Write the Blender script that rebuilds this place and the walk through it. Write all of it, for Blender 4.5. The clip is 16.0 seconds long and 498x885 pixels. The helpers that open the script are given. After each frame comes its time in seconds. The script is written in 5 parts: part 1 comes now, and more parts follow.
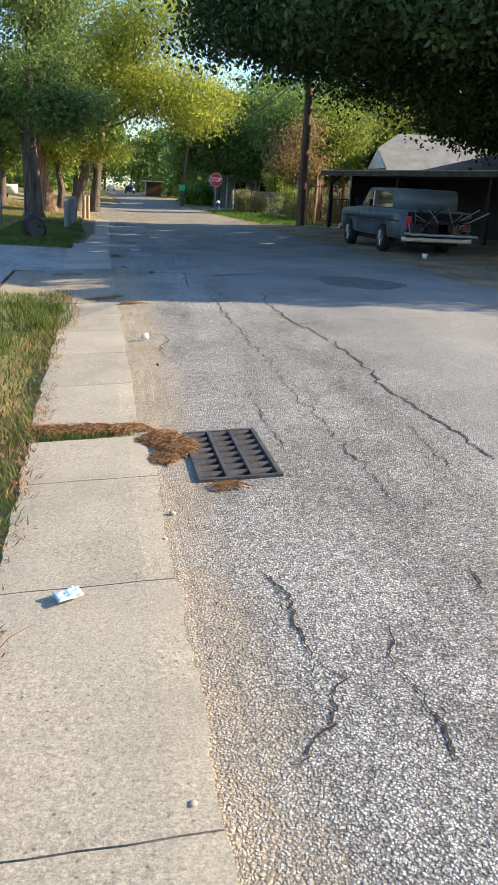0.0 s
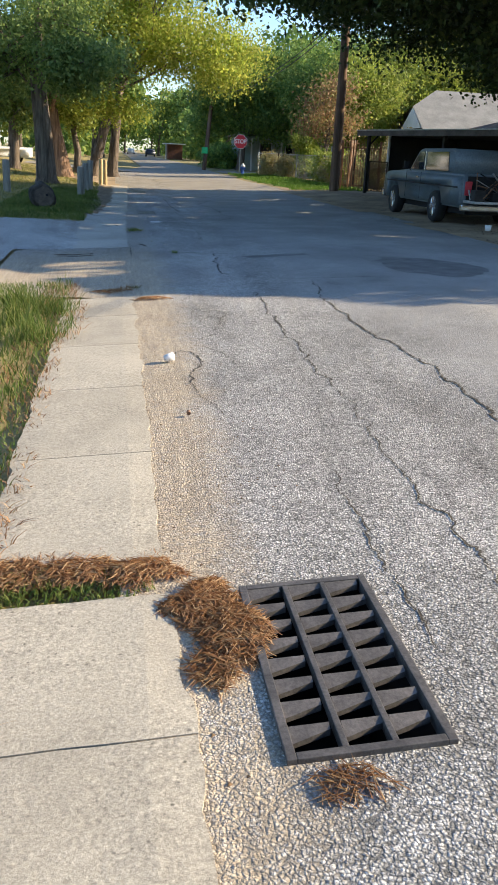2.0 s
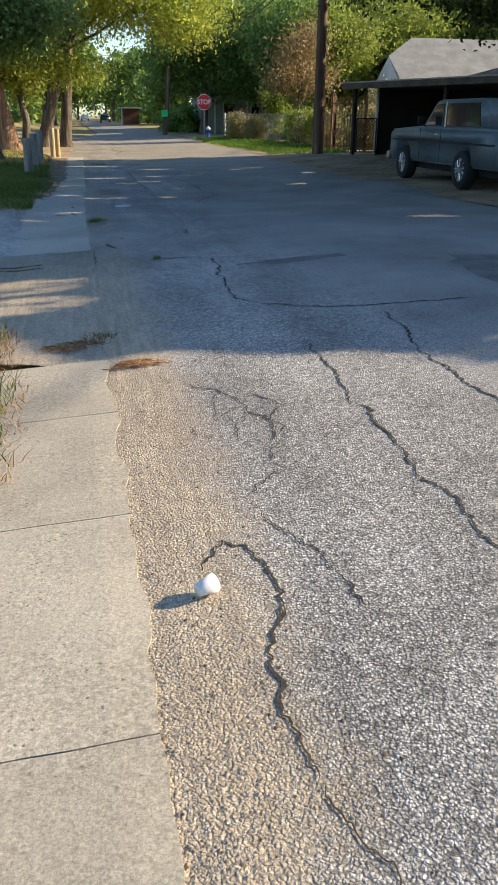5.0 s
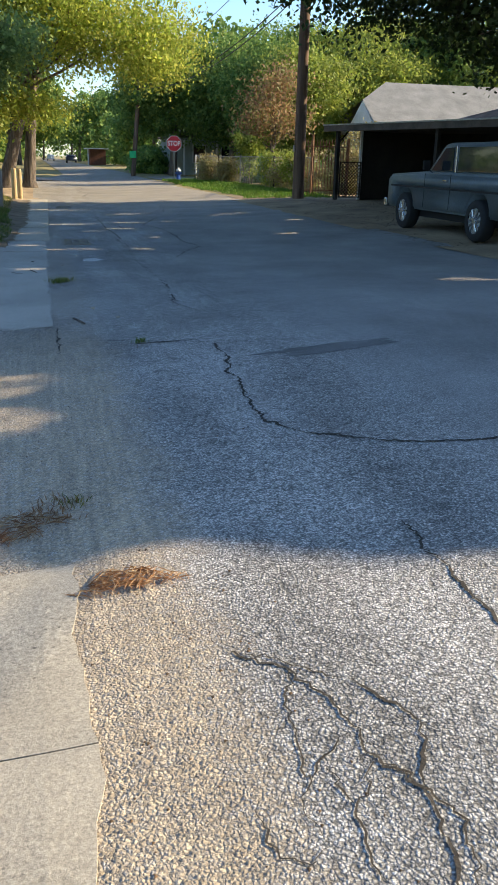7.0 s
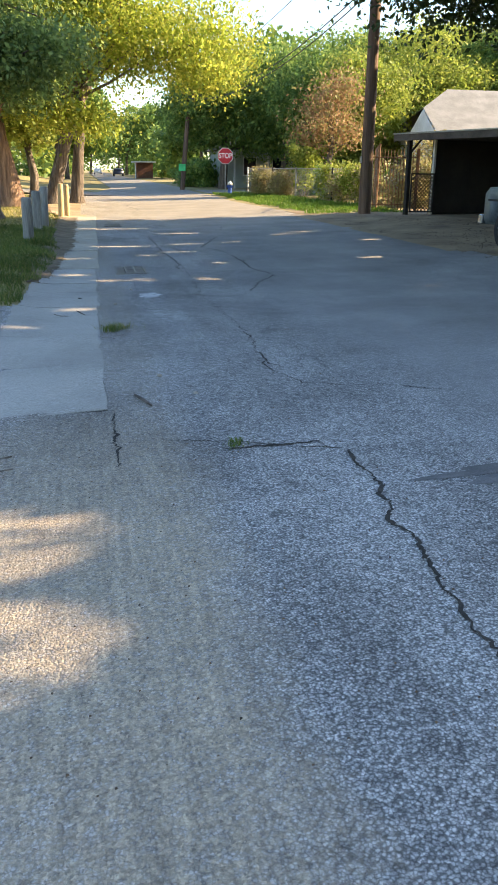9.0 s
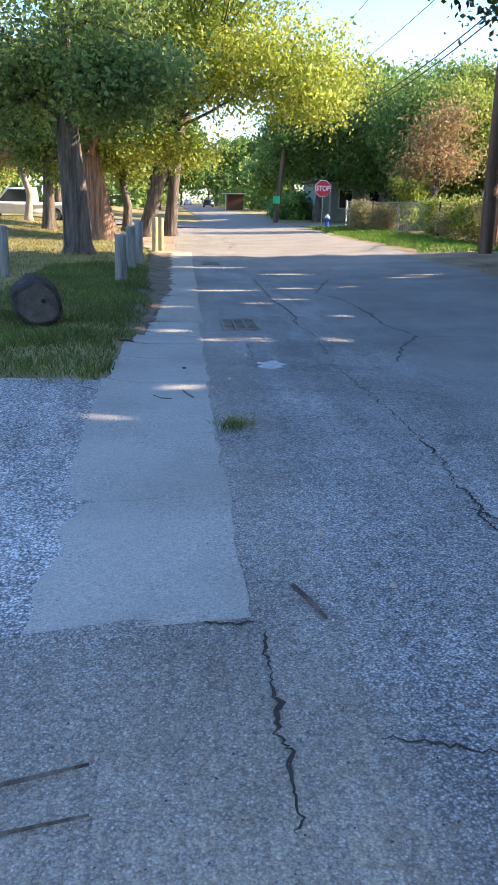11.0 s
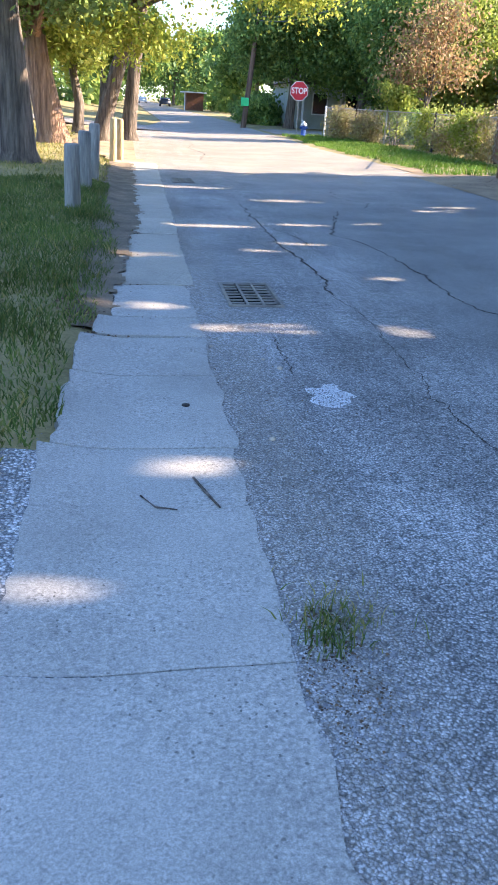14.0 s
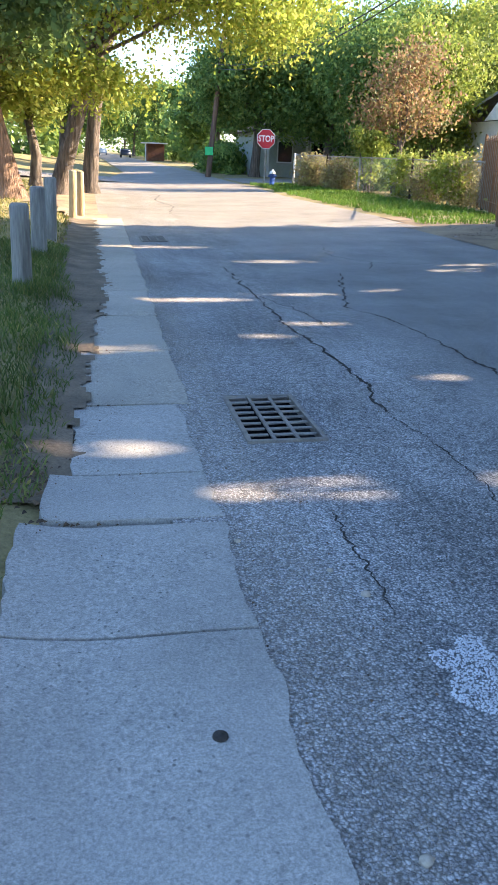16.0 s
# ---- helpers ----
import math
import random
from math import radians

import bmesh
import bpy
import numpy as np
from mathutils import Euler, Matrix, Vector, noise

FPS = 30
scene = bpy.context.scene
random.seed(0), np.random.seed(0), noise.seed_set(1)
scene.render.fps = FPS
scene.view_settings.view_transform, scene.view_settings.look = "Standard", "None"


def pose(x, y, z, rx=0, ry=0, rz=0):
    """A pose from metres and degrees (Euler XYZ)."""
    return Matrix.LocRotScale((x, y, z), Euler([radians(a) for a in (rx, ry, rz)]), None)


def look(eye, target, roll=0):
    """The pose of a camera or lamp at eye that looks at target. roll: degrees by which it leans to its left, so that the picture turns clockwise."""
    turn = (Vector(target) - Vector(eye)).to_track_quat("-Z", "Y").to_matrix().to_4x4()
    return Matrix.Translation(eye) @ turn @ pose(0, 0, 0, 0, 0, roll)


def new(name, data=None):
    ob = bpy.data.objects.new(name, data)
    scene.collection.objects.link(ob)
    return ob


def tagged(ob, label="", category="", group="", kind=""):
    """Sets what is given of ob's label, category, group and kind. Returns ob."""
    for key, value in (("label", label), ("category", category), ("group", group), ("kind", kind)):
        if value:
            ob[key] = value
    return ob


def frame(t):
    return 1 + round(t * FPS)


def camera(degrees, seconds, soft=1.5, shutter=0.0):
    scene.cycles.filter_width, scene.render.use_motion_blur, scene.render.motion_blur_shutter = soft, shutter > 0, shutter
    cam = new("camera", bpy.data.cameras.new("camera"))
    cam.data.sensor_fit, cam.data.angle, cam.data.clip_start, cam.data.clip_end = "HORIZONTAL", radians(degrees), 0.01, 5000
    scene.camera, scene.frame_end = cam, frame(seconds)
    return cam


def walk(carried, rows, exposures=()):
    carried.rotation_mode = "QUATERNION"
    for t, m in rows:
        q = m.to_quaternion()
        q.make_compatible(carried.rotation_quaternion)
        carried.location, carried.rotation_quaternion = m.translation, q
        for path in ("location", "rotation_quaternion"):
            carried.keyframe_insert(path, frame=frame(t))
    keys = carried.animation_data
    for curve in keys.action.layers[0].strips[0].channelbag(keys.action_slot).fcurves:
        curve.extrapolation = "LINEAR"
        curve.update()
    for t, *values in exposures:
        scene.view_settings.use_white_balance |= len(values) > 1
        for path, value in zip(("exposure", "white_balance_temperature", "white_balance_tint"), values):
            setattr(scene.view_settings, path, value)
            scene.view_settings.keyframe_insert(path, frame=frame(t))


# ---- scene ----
cam = camera(34.0, 16.0)
PATH = [
    (0, (-0.668, -0.152, 1.551), (-0.300, 1.725, 0.965), 3.1),
    (0.5, (-0.577, 0.451, 1.555), (-0.116, 2.304, 0.960), 2.1),
    (1, (-0.587, 1.084, 1.546), (-0.158, 2.920, 0.877), 2.5),
    (1.5, (-0.541, 1.667, 1.542), (-0.192, 3.515, 0.861), 2.7),
    (2, (-0.553, 2.314, 1.537), (-0.236, 4.173, 0.870), 2.8),
    (2.5, (-0.488, 2.901, 1.507), (-0.153, 4.761, 0.852), 2.0),
    (3, (-0.479, 3.567, 1.515), (-0.100, 5.409, 0.833), 1.2),
    (3.5, (-0.461, 4.081, 1.500), (-0.017, 5.882, 0.751), 1.2),
    (4, (-0.508, 4.775, 1.500), (-0.107, 6.549, 0.668), 1.9),
    (4.5, (-0.513, 5.392, 1.503), (-0.062, 7.152, 0.667), 1.3),
    (4.7, (-0.514, 5.651, 1.520), (-0.139, 7.447, 0.725), 0.8),
    (6.8, (-0.443, 8.205, 1.498), (0.022, 10.040, 0.852), 0.5),
    (7, (-0.432, 8.449, 1.508), (0.036, 10.279, 0.851), 1.3),
    (7.5, (-0.443, 9.064, 1.510), (0.044, 10.884, 0.838), 1.9),
    (8, (-0.425, 9.634, 1.514), (-0.000, 11.476, 0.862), 1.1),
    (8.5, (-0.455, 10.238, 1.519), (-0.010, 12.080, 0.882), 1.0),
    (9, (-0.450, 10.827, 1.530), (-0.082, 12.687, 0.896), 0.7),
    (9.5, (-0.516, 11.423, 1.557), (-0.266, 13.303, 0.923), 1.1),
    (10, (-0.542, 11.934, 1.577), (-0.329, 13.832, 0.983), -0.1),
    (10.2, (-0.570, 12.224, 1.590), (-0.383, 14.133, 1.024), 1.1),
    (12.3, (-0.761, 14.842, 1.551), (-0.579, 16.729, 0.914), 1.3),
    (12.5, (-0.778, 15.125, 1.536), (-0.584, 16.999, 0.866), 1.7),
    (13, (-0.814, 15.705, 1.533), (-0.455, 17.513, 0.755), 2.3),
    (13.5, (-0.813, 16.231, 1.560), (-0.460, 18.020, 0.737), 2.6),
    (14, (-0.898, 16.806, 1.591), (-0.596, 18.628, 0.823), 3.7),
    (14.5, (-0.847, 17.326, 1.603), (-0.544, 19.179, 0.914), 3.4),
    (15, (-0.886, 17.994, 1.590), (-0.545, 19.856, 0.946), 3.5),
    (15.5, (-0.867, 18.548, 1.570), (-0.480, 20.413, 0.959), 2.4),
    (16, (-0.892, 19.248, 1.546), (-0.514, 21.096, 0.880), 2.5),
]
walk(cam, [(t, look(eye, target, roll)) for t, eye, target, roll in PATH],
     [(0, 1.14, 6300, 8), (1.5, 1.09, 6300, 8), (2.5, 1.22, 6350, 8), (3.5, 1.12, 6400, 8), (4.7, 0.98, 6450, 8), (7, 1.15, 6350, 7), (8, 1.38, 6950, 9), (9, 1.95, 7250, 11), (10.2, 1.88, 6500, 14), (12.5, 2.17, 5700, 19), (13.5, 2.42, 5820, 18), (14.5, 2.3, 6080, 17), (16, 2.22, 6180, 15)])

# ---- light ----
SUN_EL, SUN_AZ = radians(27.0), radians(-2.0)      # azimuth from +x towards +y
SUN = Vector((math.cos(SUN_EL) * math.cos(SUN_AZ), math.cos(SUN_EL) * math.sin(SUN_AZ), math.sin(SUN_EL)))
world = bpy.data.worlds.new("sky")
scene.world = world
world.use_nodes = True
wn = world.node_tree
wn.nodes.clear()
sky = wn.nodes.new("ShaderNodeTexSky")
sky.sky_type, sky.sun_disc = "NISHITA", False
sky.sun_elevation, sky.sun_rotation = SUN_EL, math.pi / 2 - SUN_AZ
sky.air_density, sky.dust_density, sky.ozone_density = 1.0, 0.5, 3.5
bg = wn.nodes.new("ShaderNodeBackground")
bg.inputs["Strength"].default_value = 0.125
wout = wn.nodes.new("ShaderNodeOutputWorld")
wn.links.new(sky.outputs[0], bg.inputs["Color"])
wn.links.new(bg.outputs[0], wout.inputs["Surface"])
sun = new("sun", bpy.data.lights.new("sun", "SUN"))
sun.data.energy, sun.data.angle, sun.data.color = 4.7, radians(0.5), (1.0, 0.80, 0.54)
sun.matrix_world = look(SUN * 50, (0, 0, 0))


# ---- ground shape ----
def smooth(a, b, v):
    t = min(1.0, max(0.0, (v - a) / (b - a)))
    return t * t * (3 - 2 * t)


def clamp(v, a, b):
    return max(a, min(b, v))


def ground_z(x, y):
    """Height of the ground: steep crossfall to the gutter at first, flatter further on, rising to the far sides."""
    w = smooth(16, 22, y)
    near = 0.07 * clamp(x + 0.4, -1.2, 3.2)
    far = 0.012 * clamp(x + 0.4, -0.6, 3.0) + 0.035 * clamp(x - 2.6, 0, 6) + 0.10 * smooth(-0.9, -1.6, x)
    return near * (1 - w) + far * w + 0.45 * smooth(-4, -9, x) * smooth(38, 56, y)


# ---- materials ----
def node(nt, kind, **inputs):
    n = nt.nodes.new("ShaderNode" + kind)
    for key, value in inputs.items():
        n.inputs[key.replace("_", " ")].default_value = value
    return n


def begin(name):
    m = bpy.data.materials.new(name)
    m.use_nodes = True
    nt = m.node_tree
    return m, nt, nt.nodes["Principled BSDF"], nt.nodes.new("ShaderNodeNewGeometry")


def ramp(nt, src, stops):
    r = nt.nodes.new("ShaderNodeValToRGB")
    els = r.color_ramp.elements
    while len(els) < len(stops):
        els.new(0.5)
    for e, (p, c) in zip(els, stops):
        e.position, e.color = p, (*c, 1)
    nt.links.new(src, r.inputs[0])
    return r.outputs[0]


def grey(v):
    return (v, v, v)


def mixed(nt, fac, a, b, mode="MIX"):
    n = nt.nodes.new("ShaderNodeMix")
    n.data_type, n.blend_type = "RGBA", mode
    for sock, v in ((n.inputs[0], fac), (n.inputs[6], a), (n.inputs[7], b)):
        if isinstance(v, bpy.types.NodeSocket):
            nt.links.new(v, sock)
        elif isinstance(v, tuple):
            sock.default_value = (*v, 1)
        else:
            sock.default_value = v
    return n.outputs[2]


def noise_tex(nt, pos, scale, detail=4.0, rough=0.55, stretch=None):
    if stretch:
        mp = nt.nodes.new("ShaderNodeMapping")
        mp.inputs["Scale"].default_value = stretch
        nt.links.new(pos, mp.inputs["Vector"])
        pos = mp.outputs[0]
    n = node(nt, "TexNoise", Scale=scale, Detail=detail, Roughness=rough)
    nt.links.new(pos, n.inputs["Vector"])
    return n.outputs["Fac"]


def bumped(nt, bsdf, height, strength, distance):
    b = node(nt, "Bump", Strength=strength, Distance=distance)
    nt.links.new(height, b.inputs["Height"])
    nt.links.new(b.outputs[0], bsdf.inputs["Normal"])


def surface(name, dark, light, scale=3.0, fine=40.0, rough=0.8, bump=0.3, dist=0.01, metal=0.0, stretch=None, island=0.0, piece=0.0):
    """Two scales of noise between two colours, with a fine relief."""
    m, nt, bsdf, geo = begin(name)
    pos = geo.outputs["Position"]
    big = noise_tex(nt, pos, scale, 5, 0.6, stretch)
    small = noise_tex(nt, pos, fine, 3, 0.6, stretch)
    col = ramp(nt, big, [(0.3, dark), (0.7, light)])
    col = mixed(nt, 0.55, col, ramp(nt, small, [(0.3, grey(0.35)), (0.7, grey(0.78))]), "OVERLAY")
    if island or piece:
        if island:
            src = geo.outputs["Random Per Island"]
        else:
            src = nt.nodes.new("ShaderNodeObjectInfo").outputs["Random"]
        k = island or piece
        col = mixed(nt, 1.0, col, ramp(nt, src, [(0, grey(1 - k)), (1, grey(1.0))]), "MULTIPLY")
    nt.links.new(col, bsdf.inputs["Base Color"])
    bsdf.inputs["Roughness"].default_value, bsdf.inputs["Metallic"].default_value = rough, metal
    bumped(nt, bsdf, small, bump, dist)
    return m


def leafy(name, a, b, c, glow=0.35):
    """Leaves: colour from leaf to leaf and in patches, light passing through."""
    m, nt, bsdf, geo = begin(name)
    col = ramp(nt, geo.outputs["Random Per Island"], [(0.0, a), (0.55, b), (1.0, c)])
    patch = noise_tex(nt, geo.outputs["Position"], 0.7, 2)
    col = mixed(nt, 0.6, col, ramp(nt, patch, [(0.35, grey(0.32)), (0.65, grey(0.66))]), "OVERLAY")
    nt.links.new(col, bsdf.inputs["Base Color"])
    bsdf.inputs["Roughness"].default_value = 0.55
    bsdf.inputs["Specular IOR Level"].default_value = 0.25
    tr = nt.nodes.new("ShaderNodeBsdfTranslucent")
    nt.links.new(col, tr.inputs["Color"])
    mx = nt.nodes.new("ShaderNodeMixShader")
    mx.inputs[0].default_value = glow
    nt.links.new(bsdf.outputs[0], mx.inputs[1])
    nt.links.new(tr.outputs[0], mx.inputs[2])
    nt.links.new(mx.outputs[0], nt.nodes["Material Output"].inputs["Surface"])
    return m


def plain(name, colour, rough=0.5, metal=0.0, island=0.0):
    return surface(name, tuple(v * 0.82 for v in colour), tuple(min(1, v * 1.1) for v in colour), 2.0, 55.0, rough, 0.08, 0.003, metal, None, island)


def warped(nt, pos, scale, amount):
    """The position, pushed about by noise."""
    n = node(nt, "TexNoise", Scale=scale, Detail=2.0)
    nt.links.new(pos, n.inputs["Vector"])
    add = nt.nodes.new("ShaderNodeVectorMath")
    add.operation = "MULTIPLY_ADD"
    nt.links.new(n.outputs["Color"], add.inputs[0])
    add.inputs[1].default_value = (amount, amount, amount)
    nt.links.new(pos, add.inputs[2])
    return add.outputs[0]


def asphalt_material(name, tone, sandy, stone=78.0, contrast=1.0):
    """Chip seal: uneven pale stones in darker binder, stains along the wheel tracks, an older smoother lane, sand washed against the gutter."""
    m, nt, bsdf, geo = begin(name)
    pos = geo.outputs["Position"]
    wpos = warped(nt, pos, 60.0, 0.016)
    vor = node(nt, "TexVoronoi", Scale=stone, Randomness=1.0)
    nt.links.new(wpos, vor.inputs["Vector"])
    sep = nt.nodes.new("ShaderNodeSeparateColor")
    nt.links.new(vor.outputs["Color"], sep.inputs[0])
    k = contrast
    stones = ramp(nt, sep.outputs[0], [(0.0, tuple(v * (1 - 0.5 * k) for v in tone)), (0.4, tuple(v * 0.92 for v in tone)), (0.8, tuple(v * (1 + 0.3 * k) for v in tone)), (1.0, tuple(v * (1 + 0.85 * k) for v in tone))])
    binder = ramp(nt, vor.outputs["Distance"], [(0.32, grey(1.0)), (0.66, grey(0.34))])
    col = mixed(nt, 1.0, stones, binder, "MULTIPLY")
    fine = noise_tex(nt, pos, 190.0, 3, 0.7)
    col = mixed(nt, 0.5, col, ramp(nt, fine, [(0.3, grey(0.28)), (0.7, grey(0.74))]), "OVERLAY")
    holes = noise_tex(nt, pos, 26.0, 4, 0.7)
    col = mixed(nt, 0.75, col, ramp(nt, holes, [(0.32, grey(0.22)), (0.5, grey(0.52)), (0.7, grey(0.68))]), "OVERLAY")
    big = noise_tex(nt, pos, 0.55, 6, 0.65)
    col = mixed(nt, 0.85, col, ramp(nt, big, [(0.3, grey(0.28)), (0.7, grey(0.70))]), "OVERLAY")
    track = noise_tex(nt, pos, 1.6, 4, 0.6, (1.3, 0.18, 1))
    col = mixed(nt, 0.65, col, ramp(nt, track, [(0.35, grey(0.36)), (0.65, grey(0.62))]), "OVERLAY")
    spots = noise_tex(nt, pos, 3.4, 5, 0.7)
    col = mixed(nt, 0.55, col, ramp(nt, spots, [(0.30, grey(0.22)), (0.42, grey(0.5)), (0.62, grey(0.55))]), "OVERLAY")
    relief = None
    if sandy:
        xyz = nt.nodes.new("ShaderNodeSeparateXYZ")
        nt.links.new(pos, xyz.inputs[0])
        # the older lane: worn flat, finer and darker
        lane = nt.nodes.new("ShaderNodeMath")
        lane.operation = "MULTIPLY_ADD"
        nt.links.new(noise_tex(nt, pos, 1.1, 5, 0.7), lane.inputs[0])
        lane.inputs[1].default_value = 0.7
        nt.links.new(xyz.outputs[0], lane.inputs[2])
        old = nt.nodes.new("ShaderNodeMapRange")
        nt.links.new(lane.outputs[0], old.inputs[0])
        for sock, v in zip(old.inputs[1:5], (1.6, 2.5, 0.0, 0.7)):
            sock.default_value = v
        flat = ramp(nt, noise_tex(nt, pos, 120.0, 4, 0.75), [(0.3, tuple(v * 0.36 for v in tone)), (0.7, tuple(v * 0.86 for v in tone))])
        flat = mixed(nt, 0.8, flat, ramp(nt, big, [(0.3, grey(0.32)), (0.7, grey(0.62))]), "OVERLAY")
        col = mixed(nt, old.outputs[0], col, flat)
        edge = nt.nodes.new("ShaderNodeMath")
        edge.operation = "MULTIPLY_ADD"
        nt.links.new(noise_tex(nt, pos, 2.2, 6, 0.8), edge.inputs[0])
        edge.inputs[1].default_value = 0.6
        nt.links.new(xyz.outputs[0], edge.inputs[2])
        shift = nt.nodes.new("ShaderNodeMapRange")
        nt.links.new(xyz.outputs[1], shift.inputs[0])
        for sock, v in zip(shift.inputs[1:5], (3.5, 8.5, 0.08, -0.14)):
            sock.default_value = v
        along = nt.nodes.new("ShaderNodeMath")
        nt.links.new(edge.outputs[0], along.inputs[0])
        nt.links.new(shift.outputs[0], along.inputs[1])
        mask = ramp(nt, along.outputs[0], [(0.04, grey(0.95)), (0.34, grey(0.0))])
        far = nt.nodes.new("ShaderNodeMapRange")
        nt.links.new(xyz.outputs[1], far.inputs[0])
        for sock, v in zip(far.inputs[1:5], (14.2, 16.2, 1.0, 0.25)):
            sock.default_value = v
        mask = mixed(nt, 1.0, mask, far.outputs[0], "MULTIPLY")
        mask = mixed(nt, 1.0, mask, ramp(nt, noise_tex(nt, pos, 34, 4, 0.75), [(0.36, grey(0.35)), (0.56, grey(1.0))]), "MULTIPLY")
        sand = ramp(nt, noise_tex(nt, pos, 70, 5, 0.8), [(0.3, (0.26, 0.205, 0.14)), (0.7, (0.62, 0.51, 0.36))])
        sand = mixed(nt, 0.7, sand, ramp(nt, noise_tex(nt, pos, 3.0, 4, 0.65, (9.0, 0.5, 1)), [(0.34, grey(0.33)), (0.66, grey(0.64))]), "OVERLAY")
        sand = mixed(nt, 0.45, sand, ramp(nt, sep.outputs[1], [(0.0, grey(0.2)), (1.0, grey(0.85))]), "OVERLAY")
        col = mixed(nt, mask, col, sand)
        # tan dust on the far stretch, also carrying its warm sunlit tone in the colour
        sunny_dust_span = nt.nodes.new("ShaderNodeMapRange")
        nt.links.new(xyz.outputs[1], sunny_dust_span.inputs[0])
        for sock, v in zip(sunny_dust_span.inputs[1:5], (33.0, 40.0, 0.0, 0.6)):
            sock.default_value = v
        sunlit_dust = ramp(nt, noise_tex(nt, pos, 0.7, 5, 0.7), [(0.3, (0.20, 0.165, 0.12)), (0.7, (0.36, 0.30, 0.22))])
        col = mixed(nt, sunny_dust_span.outputs[0], col, sunlit_dust)
        relief = nt.nodes.new("ShaderNodeMapRange")
        nt.links.new(old.outputs[0], relief.inputs[0])
        for sock, v in zip(relief.inputs[1:5], (0.0, 0.8, 0.8, 0.3)):
            sock.default_value = v
    nt.links.new(col, bsdf.inputs["Base Color"])
    bsdf.inputs["Roughness"].default_value = 0.85
    hsum = nt.nodes.new("ShaderNodeMath")
    hsum.operation = "SUBTRACT"
    nt.links.new(noise_tex(nt, pos, 60.0, 4, 0.75), hsum.inputs[0])
    nt.links.new(vor.outputs["Distance"], hsum.inputs[1])
    b = node(nt, "Bump", Strength=0.7, Distance=0.009)
    nt.links.new(hsum.outputs[0], b.inputs["Height"])
    if relief:
        nt.links.new(relief.outputs[0], b.inputs["Strength"])
    nt.links.new(b.outputs[0], bsdf.inputs["Normal"])
    return m


def concrete_material(name, tone):
    """Old concrete: blotches, fine grit, small dark pits where the paste has worn off."""
    m, nt, bsdf, geo = begin(name)
    pos = geo.outputs["Position"]
    big = noise_tex(nt, pos, 1.1, 6, 0.65)
    col = ramp(nt, big, [(0.28, tuple(v * 0.80 for v in tone)), (0.5, tone), (0.72, tuple(v * 1.14 for v in tone))])
    grit = noise_tex(nt, pos, 110.0, 4, 0.75)
    col = mixed(nt, 0.7, col, ramp(nt, grit, [(0.3, grey(0.24)), (0.7, grey(0.76))]), "OVERLAY")
    mid = noise_tex(nt, pos, 48.0, 5, 0.78)
    worn = ramp(nt, noise_tex(nt, pos, 1.7, 3), [(0.38, grey(0.25)), (0.6, grey(1.0))])
    rubbed = mixed(nt, 0.7, col, ramp(nt, mid, [(0.32, grey(0.24)), (0.5, grey(0.5)), (0.68, grey(0.76))]), "OVERLAY")
    col = mixed(nt, worn, col, rubbed)
    pits = node(nt, "TexVoronoi", Scale=48.0, Randomness=1.0)
    nt.links.new(warped(nt, pos, 70.0, 0.015), pits.inputs["Vector"])
    sep = nt.nodes.new("ShaderNodeSeparateColor")
    nt.links.new(pits.outputs["Color"], sep.inputs[0])
    some = ramp(nt, sep.outputs[0], [(0.80, grey(0.0)), (0.84, grey(1.0))])
    core = ramp(nt, pits.outputs["Distance"], [(0.16, grey(1.0)), (0.34, grey(0.0))])
    col = mixed(nt, mixed(nt, 1.0, mixed(nt, 1.0, some, core, "MULTIPLY"), worn, "MULTIPLY"), col, tuple(v * 0.38 for v in tone))
    rnd = nt.nodes.new("ShaderNodeObjectInfo").outputs["Random"]
    col = mixed(nt, 1.0, col, ramp(nt, rnd, [(0, grey(0.90)), (1, grey(1.0))]), "MULTIPLY")
    nt.links.new(col, bsdf.inputs["Base Color"])
    bsdf.inputs["Roughness"].default_value = 0.9
    bumped(nt, bsdf, mid, 0.45, 0.008)
    return m


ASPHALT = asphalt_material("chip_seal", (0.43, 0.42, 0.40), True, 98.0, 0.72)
CONCRETE = concrete_material("old_concrete", (0.425, 0.382, 0.305))
# same concrete in a greyer tone, for the slabs from y 16 to 24
GREY_CONCRETE = concrete_material("grey_concrete", (0.41, 0.385, 0.335))
GRAVEL = asphalt_material("white_gravel", (0.54, 0.53, 0.505), False, 70.0, 0.7)
DIRT = surface("dirt", (0.17, 0.12, 0.075), (0.42, 0.31, 0.185), 0.8, 30, 0.95, 0.5, 0.02)
# golden end of the soil tone imitates sun on the far lawn
LAWN_SOIL = surface("lawn_soil", (0.16, 0.14, 0.05), (0.36, 0.28, 0.12), 0.9, 28, 0.95, 0.6, 0.03)
CRACK = surface("crack_filth", (0.018, 0.016, 0.013), (0.06, 0.05, 0.04), 12, 80, 0.95, 0.4, 0.01)
IRON = surface("cast_iron", (0.075, 0.071, 0.069), (0.17, 0.155, 0.145), 9, 90, 0.6, 0.35, 0.004, 0.6)
IRON_WORN = surface("worn_iron", (0.14, 0.125, 0.11), (0.26, 0.235, 0.20), 9, 90, 0.6, 0.35, 0.004, 0.3)
# near black: the shade of deep hollows put into the colour
PIT_SHADE = plain("pit", (0.006, 0.006, 0.007), 0.9)
BARK = surface("bark", (0.045, 0.035, 0.028), (0.25, 0.20, 0.16), 11, 34, 0.92, 1.0, 0.08, 0, (1, 1, 0.10))
